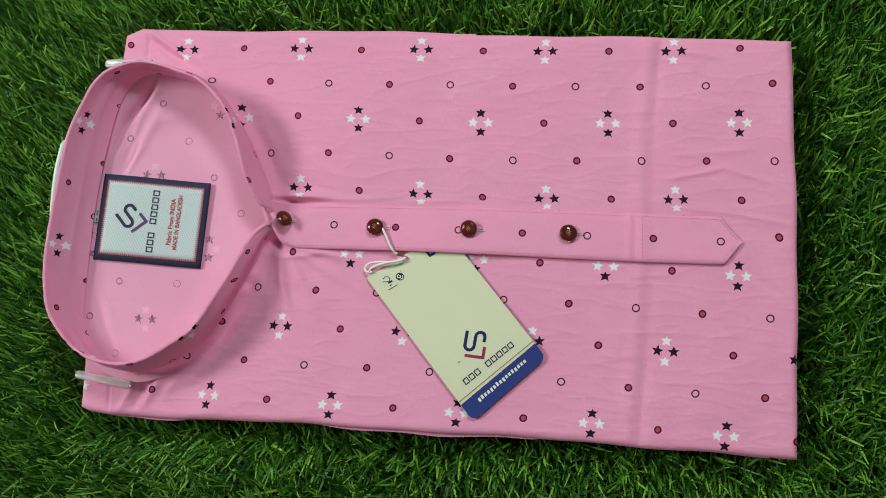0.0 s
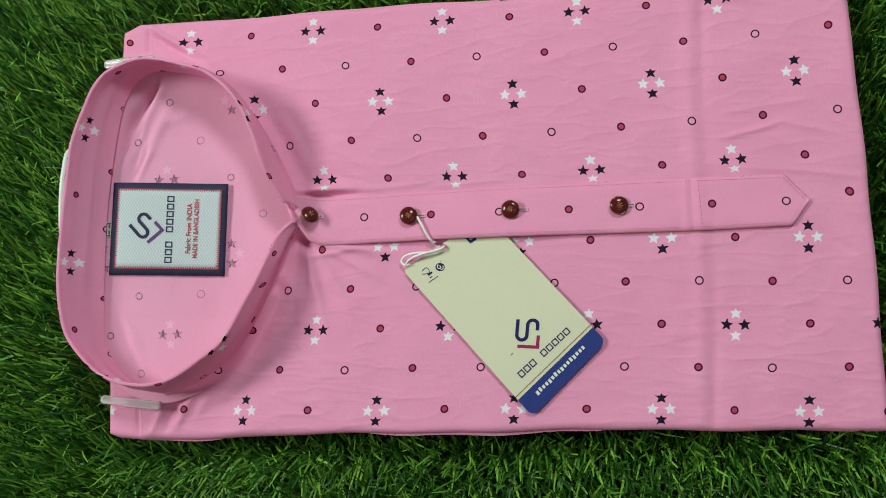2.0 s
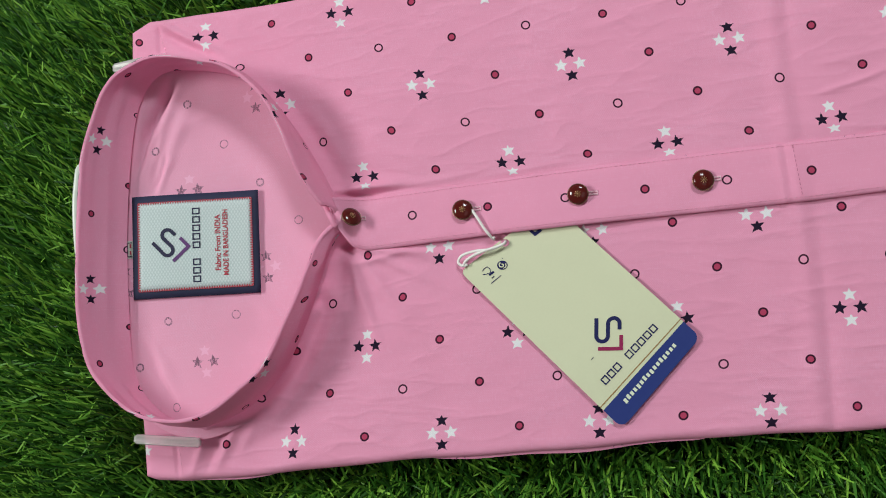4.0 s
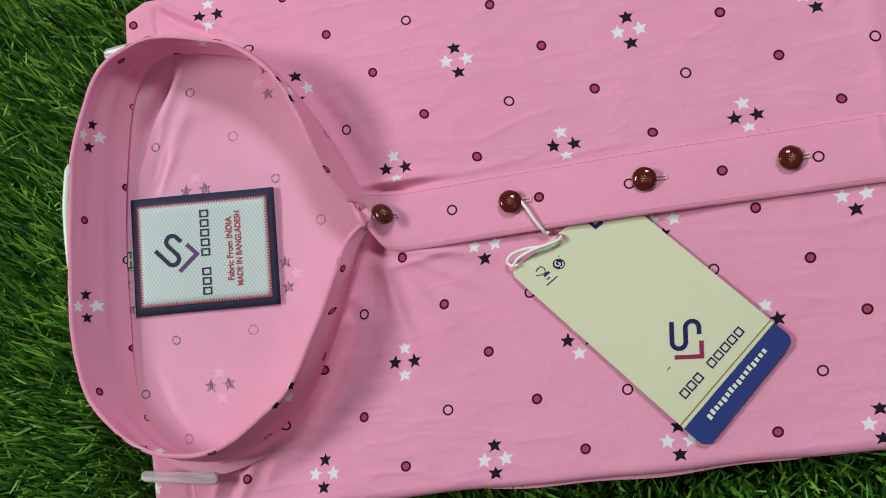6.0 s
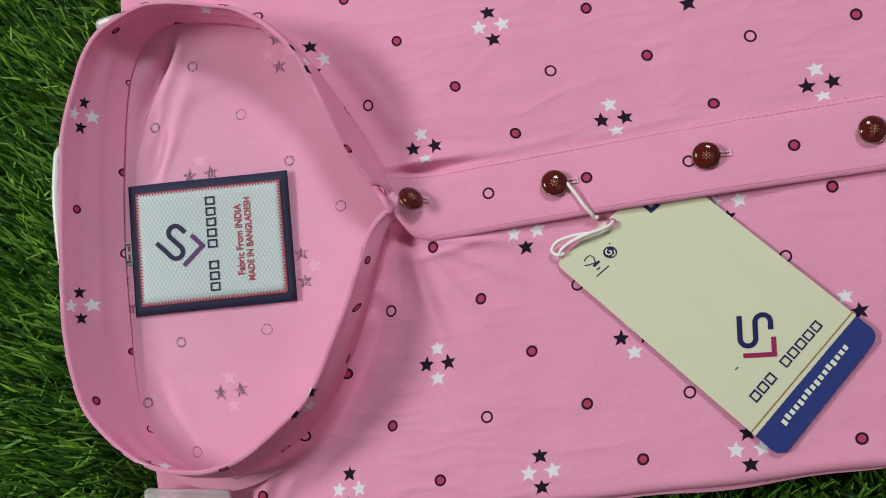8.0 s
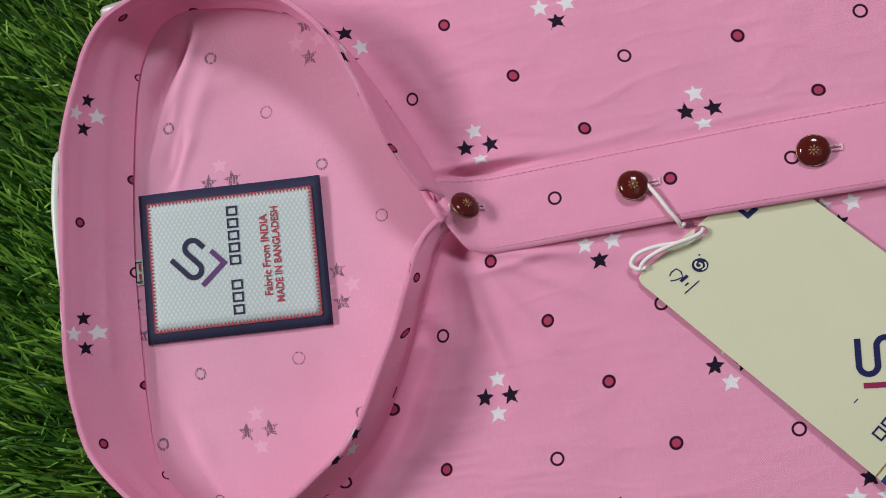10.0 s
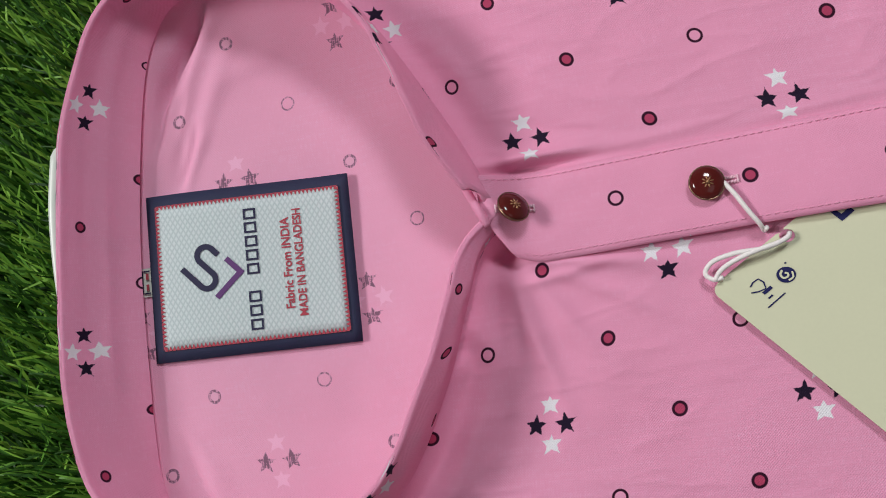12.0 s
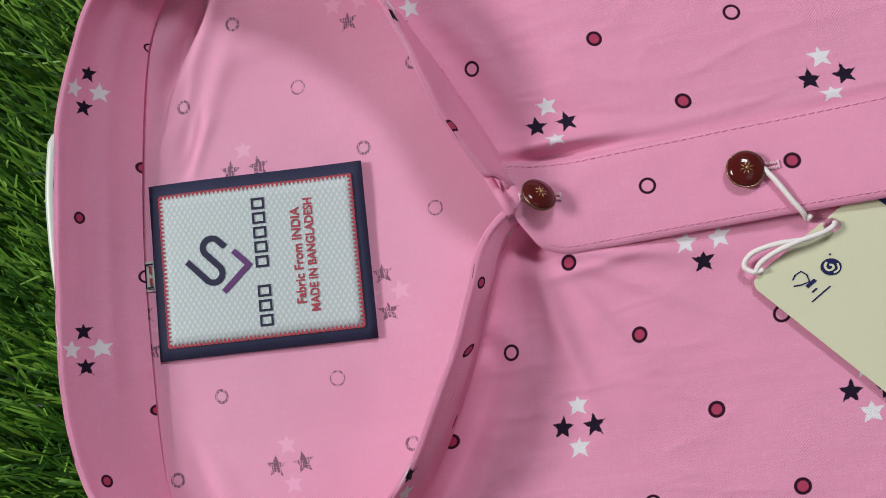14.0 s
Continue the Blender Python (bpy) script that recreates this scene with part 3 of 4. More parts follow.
def back_panel():
    nr, k = 72, NB
    mid = np.array([-0.070, -0.116])
    out = base[:, :2] + (base[:, :2] - mid) / np.linalg.norm(base[:, :2] - mid, axis=1)[:, None] * 0.007
    s = np.linspace(0.02, 1, nr)
    P = mid[None, None, :] + (out[:, None, :] - mid) * s[None, :, None]
    P = np.concatenate([P, P[:1]], 0)
    z = back_height(P[..., 0], P[..., 1])
    lim = np.concatenate([base[:, 2], base[:1, 2]])[:, None] - 0.001
    blend = np.clip((s - 0.74) / 0.26, 0, 1)[None, :] ** 1.6
    left = np.clip((-0.085 - P[..., 0]) / 0.02, 0, 1)
    z = z + (lim - z) * blend * left
    for ax, ay, bx, by, amp, wid in ((-97, -26, -115, -56, -7.0, 2.0), (-93, -30, -110, -58, 1.3, 2.2), (-112, -46, -120, -72, -2.6, 1.6), (-104, -66, -112, -84, -2.2, 1.4), (-101, -68, -109, -86, 1.2, 1.6),
                                     (-119, -172, -106, -203, -1.4, 2.0), (-113, -180, -101, -203, 0.5, 2.4)):
        lon = math.hypot(bx - ax, by - ay)
        ca, sa = (bx - ax) / lon, (by - ay) / lon
        u, v = (P[..., 0] * 1000 - ax) * ca + (P[..., 1] * 1000 - ay) * sa, -(P[..., 0] * 1000 - ax) * sa + (P[..., 1] * 1000 - ay) * ca
        v = v + 0.7 * np.sin(u / 6.0 + ax)
        z = z + 0.001 * amp * np.exp(-np.abs(v / wid) ** 1.6) * np.exp(-(np.abs(u - lon / 2) / (lon * 0.5)) ** 4)
    v = np.concatenate([np.concatenate([P, z[..., None]], -1).reshape(-1, 3), [[mid[0], mid[1], float(back_height(np.array([mid[0]]), np.array([mid[1]]))[0])]]])
    f = grid_faces(k + 1, nr)
    c = len(v) - 1
    f += [(c, i * nr, (i + 1) * nr) for i in range(k)]
    o = np.array([-0.0927, -0.0852])
    q = v[:, :2] - o
    a = radians(1.3)
    uv = np.stack([-q[:, 0] * math.cos(a) - q[:, 1] * math.sin(a), -q[:, 0] * math.sin(a) + q[:, 1] * math.cos(a)], 1)
    uv = settled(v[:, 0], v[:, 1], uv, SLIP_BACK)
    return part("back_panel", (v, [tuple(reversed(t)) for t in f], uv), COTTON_BACK, shirt, "paler wrong side of the pink cloth")


back_panel()


# ---- collar band ----
def collar_band():
    nv = 22
    run = np.concatenate([[0], np.cumsum(np.linalg.norm(np.diff(rim, axis=0), axis=1))])
    tan = np.gradient(rim[:, :2], axis=0)
    out = np.stack([tan[:, 1], -tan[:, 0]], 1)
    out /= np.linalg.norm(out, axis=1)[:, None]
    c = np.array([-0.075, -0.116])
    out *= np.sign(np.sum(out * (rim[:, :2] - c), axis=1))[:, None]
    wave = np.array([noise.noise(Vector((s * 30, 0.3, 2.2))) for s in run]) * 0.0009
    cols, uv = [], []
    where = run[int(np.argmin(np.abs(rim[:, 1] + 0.058) + (rim[:, 0] > -0.1)))]
    ridge = np.array([noise.noise(Vector((r * 22, 4.3, 0.6))) for r in run]) * 0.0012 - 0.0007
    prof = [(s, +1) for s in np.linspace(0, 1, nv)] + [(1.012, 0.55), (1.012, -0.55)] + [(s, -1) for s in np.linspace(1, -0.04, nv)]
    for s, side in prof:
        p = base * (1 - s) + rim * s
        bow = 0.0016 * math.sin(math.pi * min(max(s, 0), 1)) + (side < 0) * ridge * (math.exp(-((s - 0.40) / 0.10) ** 2) - 0.5 * math.exp(-((s - 0.62) / 0.09) ** 2))
        half = 0.0006 + 0.00025 * max(0.0, min(1.0, (s - 0.90) / 0.05))
        pucker = np.array([noise.noise(Vector((r * 45, s * 2.6, 7.1))) + 0.5 * noise.noise(Vector((r * 110, s * 5.0, 1.4))) for r in run]) * 0.0007 * min(max(s, 0), 1) ** 0.5
        xy = p[:, :2] + out * (half * side + bow + wave * s + pucker)[:, None]
        cols.append(np.c_[xy, p[:, 2]])
        uv.append(np.stack([0.5 * CELL_U + (s - 0.69) * 0.0265 * np.ones(NB) - (0.0077 if side > 0 else 0.0) + (0.024 * np.clip((run / run[-1] - 0.88) / 0.05, 0, 1) if side > 0 else 0.0), 0.5 * CELL_V + (where - run) * 1.165 - 0.0010 + (np.where(run < run[-1] / 2, 0.030, -0.0113) if side > 0 else 0.0)], 1))
    v = np.stack(cols, 1).reshape(-1, 3)
    k = len(prof)
    f = grid_faces(NB, k)
    f += [tuple(range(k)), tuple(range((NB - 1) * k, NB * k))[::-1]]
    return part("collar_band", (v, f, np.stack(uv, 1).reshape(-1, 2)), COTTON, shirt, "stand-up band collar, open at the neck")


band = collar_band()


def dashes(line, name, parent, material=THREAD, pitch=0.0023, length=0.0014, radius=0.00012):
    """A row of stitches along a line of points."""
    p = np.asarray(line, dtype=float)
    run = np.concatenate([[0], np.cumsum(np.linalg.norm(np.diff(p, axis=0), axis=1))])
    pieces = []
    s = 0.0
    while s + length < run[-1]:
        q = [[np.interp(s + length * k, run, p[:, j]) for j in range(3)] for k in (0, 0.25, 0.75, 1)]
        q = np.array(q)
        q[0, 2] -= radius
        q[-1, 2] -= radius
        pieces.append(tube(q, radius, 5))
        s += pitch * random.uniform(0.94, 1.06)
    return part(name, join(pieces), material, parent)


# ---- placket ----
def placket_rows(x):
    """Upper and lower edge of the placket (mm) at x."""
    up = np.interp(x, (-13, -8, 8, 100, 216, 262, 274), (-101.5, -101.5, -102.3, -100.9, -102.0, -102.6, -117.1))
    lo = np.interp(x, (-13, -10, -5, 2, 67, 137, 216, 264, 274), (-113, -119, -127.5, -130.2, -129.7, -130.2, -131.4, -131.0, -117.1))
    return up, lo


def placket_height(X, Y):
    """Height of the placket's face in metres; its lower edge stands free over the tag."""
    up, lo = placket_rows(X)
    t = np.clip((up - Y) / np.maximum(up - lo, 1), 0, 1)
    free = np.exp(-((X - 92) / 42) ** 2)
    lift = 0.0016 + t * (0.0012 + 0.0028 * free)
    lift += 0.0055 * np.exp(-((X + 14) / 9) ** 2)
    lift = lift - 0.0009 * np.exp(-((X - 211.8) / 1.1) ** 2) + 0.0006 * np.exp(-((X - 208.5) / 1.8) ** 2)   # crease beside the cross seam
    return face_height(X * MM, Y * MM, 0.0) * 0.75 + lift + 0.0003 * fbm(X, Y, 0.05, 9.0)


def placket():
    nu, nv = 170, 17
    xs = np.linspace(-12.8, 273.6, nu)
    up, lo = placket_rows(xs)
    V = np.linspace(0, 1, nv)
    X = np.repeat(xs[:, None], nv, 1)
    Y = lo[:, None] + (up - lo)[:, None] * V[None, :]
    Z = placket_height(X, Y)
    roll = np.minimum(V, 1 - V)[None, :] * np.maximum(up - lo, 1)[:, None]
    Z = Z - 0.0007 * np.exp(-roll / 0.6)
    stitch_dip = np.exp(-((roll - 2.2) / 0.7) ** 2)
    Z -= 0.00035 * stitch_dip
    top = np.stack([X * MM, Y * MM, Z], -1)
    low = top.copy()
    low[..., 2] -= 0.0011
    # walk round the strip: top rows, then the underside
    ring = np.concatenate([top, low[:, ::-1]], 1)
    k = 2 * nv
    f = []
    for i in range(nu - 1):
        for j in range(k):
            a, b = i * k + j, i * k + (j + 1) % k
            f.append((a, b, b + k, a + k))
    f += [tuple(range(k)), tuple(range((nu - 1) * k, nu * k))[::-1]]
    v = ring.reshape(-1, 3)
    a = -0.0120
    x, y = np.maximum(v[:, 0], -0.0085) - 0.0665, v[:, 1] + 0.1152
    uv = np.stack([x * math.cos(a) + y * math.sin(a) + 0.25 * CELL_U, -x * math.sin(a) + y * math.cos(a) + 0.25 * CELL_V], 1)
    return part("placket", (v, [tuple(reversed(q)) for q in f], uv), COTTON, shirt, "button placket with a pointed end")


strip = placket()


def on_placket(x, y, up=0.0):
    z = placket_height(np.array([float(x)]), np.array([float(y)]))[0]
    return (x * MM, y * MM, z + up)


line = [on_placket(x, placket_rows(x)[0] - 1.6, 0.0001) for x in np.linspace(-12, 261, 90)]
dashes(line, "stitching", strip)
line = [on_placket(x, placket_rows(x)[1] + 2.0, 0.0001) for x in np.linspace(-2, 261, 90)]
dashes(line, "stitching", strip)
dashes([on_placket(215.5 - 0.03 * (y + 101), y, 0.0001) for y in np.linspace(-104, -129.5, 16)], "stitching", strip, SEAM_THREAD)
dashes([on_placket(261 + 10 * k, -104.5 - 12.2 * k, 0.0001) for k in np.linspace(0, 1, 9)], "stitching", strip, SEAM_THREAD)
dashes([on_placket(271 - 8.5 * k, -117 - 12 * k, 0.0001) for k in np.linspace(0, 1, 9)], "stitching", strip)


# turned-in end of the collar over the placket's start
path = [on_placket(x, y, up) for x, y, up in ((-16.5, -103.5, 0.0014), (-15.6, -106.0, 0.0015), (-14.0, -110.0, 0.0013), (-12.4, -114.0, 0.0010), (-11.2, -117.0, 0.0002))]
tv, tf = tube(catmull(np.array(path), 16), 0.0013, 10)[:2]
part("collar_end", (tv, tf, np.c_[tv[:, 0] + 0.030, tv[:, 1] + 0.021]), COTTON, shirt)


def seam_points(x0, y0, x1, y1):
    xs, ys = np.linspace(x0, x1, 14), np.linspace(y0, y1, 14)
    return [(x * MM, y * MM, float(face_height(np.array([x * MM]), np.array([y * MM]))[0]) + 0.0001) for x, y in zip(xs, ys)]


dashes(seam_points(-107.5, 9, -101.5, -9), "sleeve_stitching", shirt)
dashes(seam_points(-109.0, -214, -107.6, -236), "sleeve_stitching", shirt)


# ---- buttons ----
def lathe(profile, sides=28):
    v, f = [], []
    for r, z in profile:
        for s in range(sides):
            a = 2 * math.pi * s / sides
            v.append((r * math.cos(a), r * math.sin(a), z))
    for i in range(len(profile) - 1):
        for s in range(sides):
            a, b = i * sides + s, i * sides + (s + 1) % sides
            f.append((a, b, b + sides, a + sides))
    f.append(tuple(range((len(profile) - 1) * sides, len(profile) * sides)))
    f.append(tuple(range(sides))[::-1])
    return np.array(v), f


def button(x, y, tilt_x, tilt_y, turn, hole_dx, hole_turn, raised=0.0):
    px, py, pz = on_placket(x, y)
    m = pose(px, py, pz + 0.0015 + raised, tilt_x, tilt_y, turn)
    rim_v, rim_f = lathe([(0.0016, -0.0024), (0.0018, -0.0012), (0.0040, -0.0010), (0.0050, -0.0002), (0.0053, 0.0006), (0.0052, 0.0010), (0.0050, 0.0010), (0.0046, 0.0006)])
    ob = part("button", (rim_v, rim_f, None), BRASS, shirt, "maroon domed shirt button with a brass rim")
    ob.matrix_local = m
    dome = lathe([(0.0050, 0.0007), (0.0048, 0.0012), (0.0037, 0.0017), (0.0025, 0.0021), (0.0012, 0.00225), (0.0002, 0.0023)])
    part("enamel_dome", (*dome, None), MAROON, ob, "glossy maroon enamel")
    pieces = [lathe([(0.0006, 0.0021), (0.00055, 0.0026), (0.0001, 0.0028)], 10)]
    for k in range(8):
        a = 2 * math.pi * k / 8
        pet, pf = lathe([(0.0010, 0.0), (0.0009, 0.0003), (0.0004, 0.0005), (0.0001, 0.00052)], 10)
        pet = pet * np.array([0.7, 0.26, 0.7])
        ca, sa = math.cos(a), math.sin(a)
        pet = np.stack([ca * (pet[:, 0] + 0.00118) - sa * pet[:, 1], sa * (pet[:, 0] + 0.00118) + ca * pet[:, 1], pet[:, 2] + 0.00205], 1)
        pieces.append((pet, pf))
    part("emblem", join(pieces), GILT, ob, "gilt flower emblem")
    # worked buttonhole beside it
    hx, hy = x + hole_dx, y
    pieces = []
    ca, sa = math.cos(radians(hole_turn)), math.sin(radians(hole_turn))
    for k in range(26):
        u = -5.2 + 10.4 * k / 25
        for w in (-1, 1):
            q = [on_placket(hx + u * ca - w * e * sa, hy + u * sa + w * e * ca, 0.0003 + 0.0002 * (e < 1.0)) for e in (0.25, 0.7, 1.15)]
            pieces.append(tube(q, 0.00019, 5))
    for u in (-5.5, 5.5):
        q = [on_placket(hx + u * ca - w * sa, hy + u * sa + w * ca, 0.0004) for w in (-1.2, -0.4, 0.4, 1.2)]
        pieces.append(tube(q, 0.0003, 5))
    part("buttonhole", join(pieces), PALE_THREAD, strip, "pale thread buttonhole")
    return ob


button(-3.0, -113.0, -22, 38, 0, 0.5, -4, 0.0020)
button(53.9, -115.6, -3, 4, 8, 3.5, 0)
button(112.0, -114.9, 6, -4, -12, 4.0, -2)
button(172.1, -115.6, 3, 4, 30, 3.0, 2)


# ---- neck label ----
LAB_X, LAB_Y = 0.0674, 0.0552
lab_at = Matrix.LocRotScale((-0.0908, -0.1161, 0), Euler((0, 0, radians(-2.4))), None)


def lab_point(p, q, up):
    """p, q in metres from the label's middle."""
    v = lab_at @ Vector((p, q, 0))
    t = min(max((-0.045 - v.x) / 0.08, 0), 1)
    return (v.x, v.y, -0.0035 + 0.0095 * t * t * (3 - 2 * t) + 0.0017 + 0.0003 * (p / 0.034) ** 2 + up)


def lab_sheet(x0, y0, x1, y1, up, thick, nx=24, ny=14):
    xs, ys = np.linspace(x0, x1, nx), np.linspace(y0, y1, ny)
    top = np.array([[lab_point(x, y, up) for y in ys] for x in xs])
    uv = np.array([[(x, y) for y in ys] for x in xs]).reshape(-1, 2)
    low = top.copy()
    low[..., 2] -= thick
    v = np.concatenate([top.reshape(-1, 3), low.reshape(-1, 3)])
    n = nx * ny
    f = grid_faces(nx, ny)
    f = f + [tuple(i + n for i in reversed(q)) for q in f]
    border = [i * ny for i in range(nx)] + [(nx - 1) * ny + j for j in range(1, ny)] + [i * ny + ny - 1 for i in range(nx - 2, -1, -1)] + [j for j in range(ny - 2, 0, -1)]
    for a, b in zip(border, border[1:] + border[:1]):
        f.append((b, a, a + n, b + n))
    return v, f, np.concatenate([uv, uv])


label_ob = part("neck_label", lab_sheet(-LAB_X / 2, -LAB_Y / 2, LAB_X / 2, LAB_Y / 2, 0.0, 0.0009), RIBBON, shirt, "woven label with a navy border")
FX0, FX1, FY = -LAB_X / 2 + 0.0035, LAB_X / 2 - 0.0035, LAB_Y / 2 - 0.0040
part("label_field", lab_sheet(FX0, -FY, FX1, FY, 0.00035, 0.0003), LABEL_FIELD, label_ob, "pale grey woven field")


def zigzag():
    """Red saw-tooth edging round the field."""
    v, f = [], []
    def tooth(a, b, c):
        k = len(v)
        v.extend([lab_point(*a, 0.00052), lab_point(*b, 0.00052), lab_point(*c, 0.00052)])
        f.append((k, k + 1, k + 2))
    def side(p0, p1, inward, count):
        p0, p1, inward = np.array(p0), np.array(p1), np.array(inward)
        for k in range(count):
            a, b = p0 + (p1 - p0) * k / count, p0 + (p1 - p0) * (k + 1) / count
            tooth(a - inward * 0.3, b - inward * 0.3, (a + b) / 2 + inward)
    h = 0.0012
    side((FX0, FY), (FX1, FY), (0, -h), 46)
    side((FX1, -FY), (FX0, -FY), (0, h), 46)
    side((FX0, -FY), (FX0, FY), (h, 0), 36)
    side((FX1, FY), (FX1, -FY), (-h, 0), 36)
    return part("zigzag_edging", (np.array(v), f, None), RED_YARN, label_ob, "red zigzag edging", smooth=False)


zigzag()


def stroke(points, width, place, up):
    """A flat, mitred band along a polyline; place(x, y, up) sets it on its ground."""
    p = np.asarray(points, dtype=float)
    t = np.gradient(p, axis=0)
    t /= np.linalg.norm(t, axis=1)[:, None] + 1e-12
    nrm = np.stack([-t[:, 1], t[:, 0]], 1)
    v, f = [], []
    for q, k in zip(p, nrm):
        v += [place(*(q + k * width / 2), up), place(*(q - k * width / 2), up)]
    for i in range(len(p) - 1):
        f.append((2 * i, 2 * i + 1, 2 * i + 3, 2 * i + 2))
    return np.array(v), f


def hook(width, height, steps=10):
    """The rounded, snaking band of the emblem."""
    r = width / 4
    pts = [(-width / 2, height / 2), (-width / 2, -height / 2 + r)]
    pts += [(-width / 2 + r - r * math.cos(a), -height / 2 + r - r * math.sin(a)) for a in np.linspace(0.2, math.pi - 0.2, steps)]
    pts += [(0, -height / 2 + r), (0, height / 2 - r)]
    pts += [(r - r * math.cos(a), height / 2 - r + r * math.sin(a)) for a in np.linspace(0.2, math.pi - 0.2, steps)]
    pts += [(width / 2, height / 2 - r), (width / 2, 0.0)]
    return catmull(pts, 60)


def turned(points, angle, at):
    c, s = math.cos(angle), math.sin(angle)
    p = np.asarray(points)
    return np.stack([c * p[:, 0] - s * p[:, 1] + at[0], s * p[:, 0] + c * p[:, 1] + at[1]], 1)


def bar(x0, y0, x1, y1, place, up, cuts=4):
    xs, ys = np.linspace(x0, x1, cuts), np.linspace(y0, y1, cuts)
    v = np.array([place(x, y, up) for x in xs for y in ys])
    return v, grid_faces(cuts, cuts)


def emblem(parent, place, corner, angle, up, first, second):
    """Two plain bent bands: a snaking one and an angled one."""
    def at(points):
        return turned(points, radians(angle), corner)
    snake = hook(0.0112, 0.0116) + np.array([-0.0064, 0.0094])
    part("emblem_band", (*stroke(at(snake), 0.0019, place, up), None), first, parent, smooth=False)
    pieces = [bar4(at([(-0.0112, -0.0009), (0.0009, -0.0009), (0.0009, 0.0009), (-0.0112, 0.0009)]), place, up), bar4(at([(-0.0009, 0.0009), (0.0009, 0.0009), (0.0009, 0.0066), (-0.0009, 0.0066)]), place, up)]
    part("emblem_corner", join(pieces), second, parent, smooth=False)


def bar4(corners, place, up, cuts=6):
    """A flat four-cornered patch laid on its ground."""
    a, b, c, d = (np.array(p) for p in corners)
    v = []
    for s in np.linspace(0, 1, cuts):
        for t in np.linspace(0, 1, cuts):
            v.append(place(*((1 - t) * ((1 - s) * a + s * b) + t * ((1 - s) * d + s * c)), up))
    return np.array(v), grid_faces(cuts, cuts)


def hollow_row(start, step, width, low, high, thick, count, gap, place, up, material, parent):
    """The brand's word as a row of plain hollow bars. start along the line, low and high across it."""
    for k in range(count):
        if k == gap:
            continue
        a, b = start + step * k, start + step * k + width
        pieces = []
        for x0, y0, x1, y1 in ((low, a, low + thick, b), (high - thick, a, high, b), (low + thick, a, high - thick, a + thick), (low + thick, b - thick, high - thick, b)):
            pieces.append(bar(x0, y0, x1, y1, place, up))
        part("word_bar", join(pieces), material, parent, smooth=False)


emblem(label_ob, lab_point, (-0.0033, -0.0008), 42.9, 0.0006, NAVY_YARN, PURPLE_YARN)
hollow_row(-0.0203, 0.00455, 0.0036, -0.0012, 0.0029, 0.0007, 9, 3, lab_point, 0.0006, NAVY_YARN, label_ob)


def lettering(text, size, width, name, material, parent, place, at, angle, up):
    """Flat letters laid on a ground by place(x, y, up). The line is fitted to the given width."""
    cu = bpy.data.curves.new(name, "FONT")
    cu.body, cu.size, cu.align_x, cu.align_y = text, size, "CENTER", "CENTER"
    cu.fill_mode = "FRONT"
    cu.offset = size * 0.022
    tmp = new("letters", cu)
    me = bpy.data.meshes.new_from_object(tmp.evaluated_get(bpy.context.evaluated_depsgraph_get()))
    bpy.data.objects.remove(tmp)
    bpy.data.curves.remove(cu)
    xs = [v.co.x for v in me.vertices]
    k = width / (max(xs) - min(xs))
    c, s = math.cos(angle), math.sin(angle)
    for v in me.vertices:
        x, y = v.co.x * k, v.co.y
        v.co = place(at[0] + c * x - s * y, at[1] + s * x + c * y, up)
    me.materials.append(material)
    me.name = name
    ob = new(name, me)
    ob.parent = parent
    return ob


lettering("Fabric From INDIA", 0.0040, 0.0300, "lettering", RED_YARN, label_ob, lab_point, (0.0121, 0.0003), radians(90), 0.0006)
lettering("MADE IN BANGLADESH", 0.0038, 0.0352, "lettering", RED_YARN, label_ob, lab_point, (0.0162, 0.0003), radians(90), 0.0006)

# size tab tucked behind the label
tab = []
for x in np.linspace(-0.0392, -0.032, 6):
    for y in np.linspace(-0.0055, 0.0040, 5):
        tab.append(lab_point(x, y, -0.0003 + 0.0010 * max(0, (-0.035 - x) / 0.004)))
tab_ob = part("size_tab", (np.array(tab), grid_faces(6, 5), None), PLASTIC, shirt, "small white woven size tab")
pieces = [bar(-0.0386 + 0.0003 * (k % 2), y, -0.0374, y + 0.0012, lab_point, 0.0013) for k, y in enumerate((-0.0048, -0.0028, -0.0010, 0.0010))]
pieces += [bar(-0.0366, -0.0046, -0.0361, 0.0032, lab_point, 0.0006), bar(-0.0361, -0.0046, -0.0338, -0.0041, lab_point, 0.0004), bar(-0.0361, 0.0027, -0.0338, 0.0032, lab_point, 0.0004)]
part("red_bars", join([bar(-0.0352, y, -0.0342, y + 0.0020, lab_point, 0.0005) for y in (-0.0034, 0.0002)]), RED_YARN, tab_ob, smooth=False)
part("tab_bars", join(pieces), NAVY_YARN, tab_ob, smooth=False)

# ---- hang tag ----
tag = thing("hang_tag", "cream card hang tag with blue band on white cord", "hang tag", at=(0, 0, TOP))
HW = 0.0285
TAG_CORNERS = [Vector(p) * MM for p in ((49.1, -146.3, 0), (98.2, -116.8, 0), (119.6, -230.2, 0), (161.4, -190.5, 0))]


def tag_point(s, w, up):
    """s down the card from its hole, w across it, metres."""
    a, b = (s + 0.005) / 0.1075, (w + HW) / (2 * HW)
    v = TAG_CORNERS[0].lerp(TAG_CORNERS[1], b).lerp(TAG_CORNERS[2].lerp(TAG_CORNERS[3], b), a)
    bend = 0.0014 + 0.0006 * math.exp(-((s - 0.075) / 0.03) ** 2) + 0.0004 * max(0, -w / HW) ** 2
    return (v.x, v.y, bend + up)


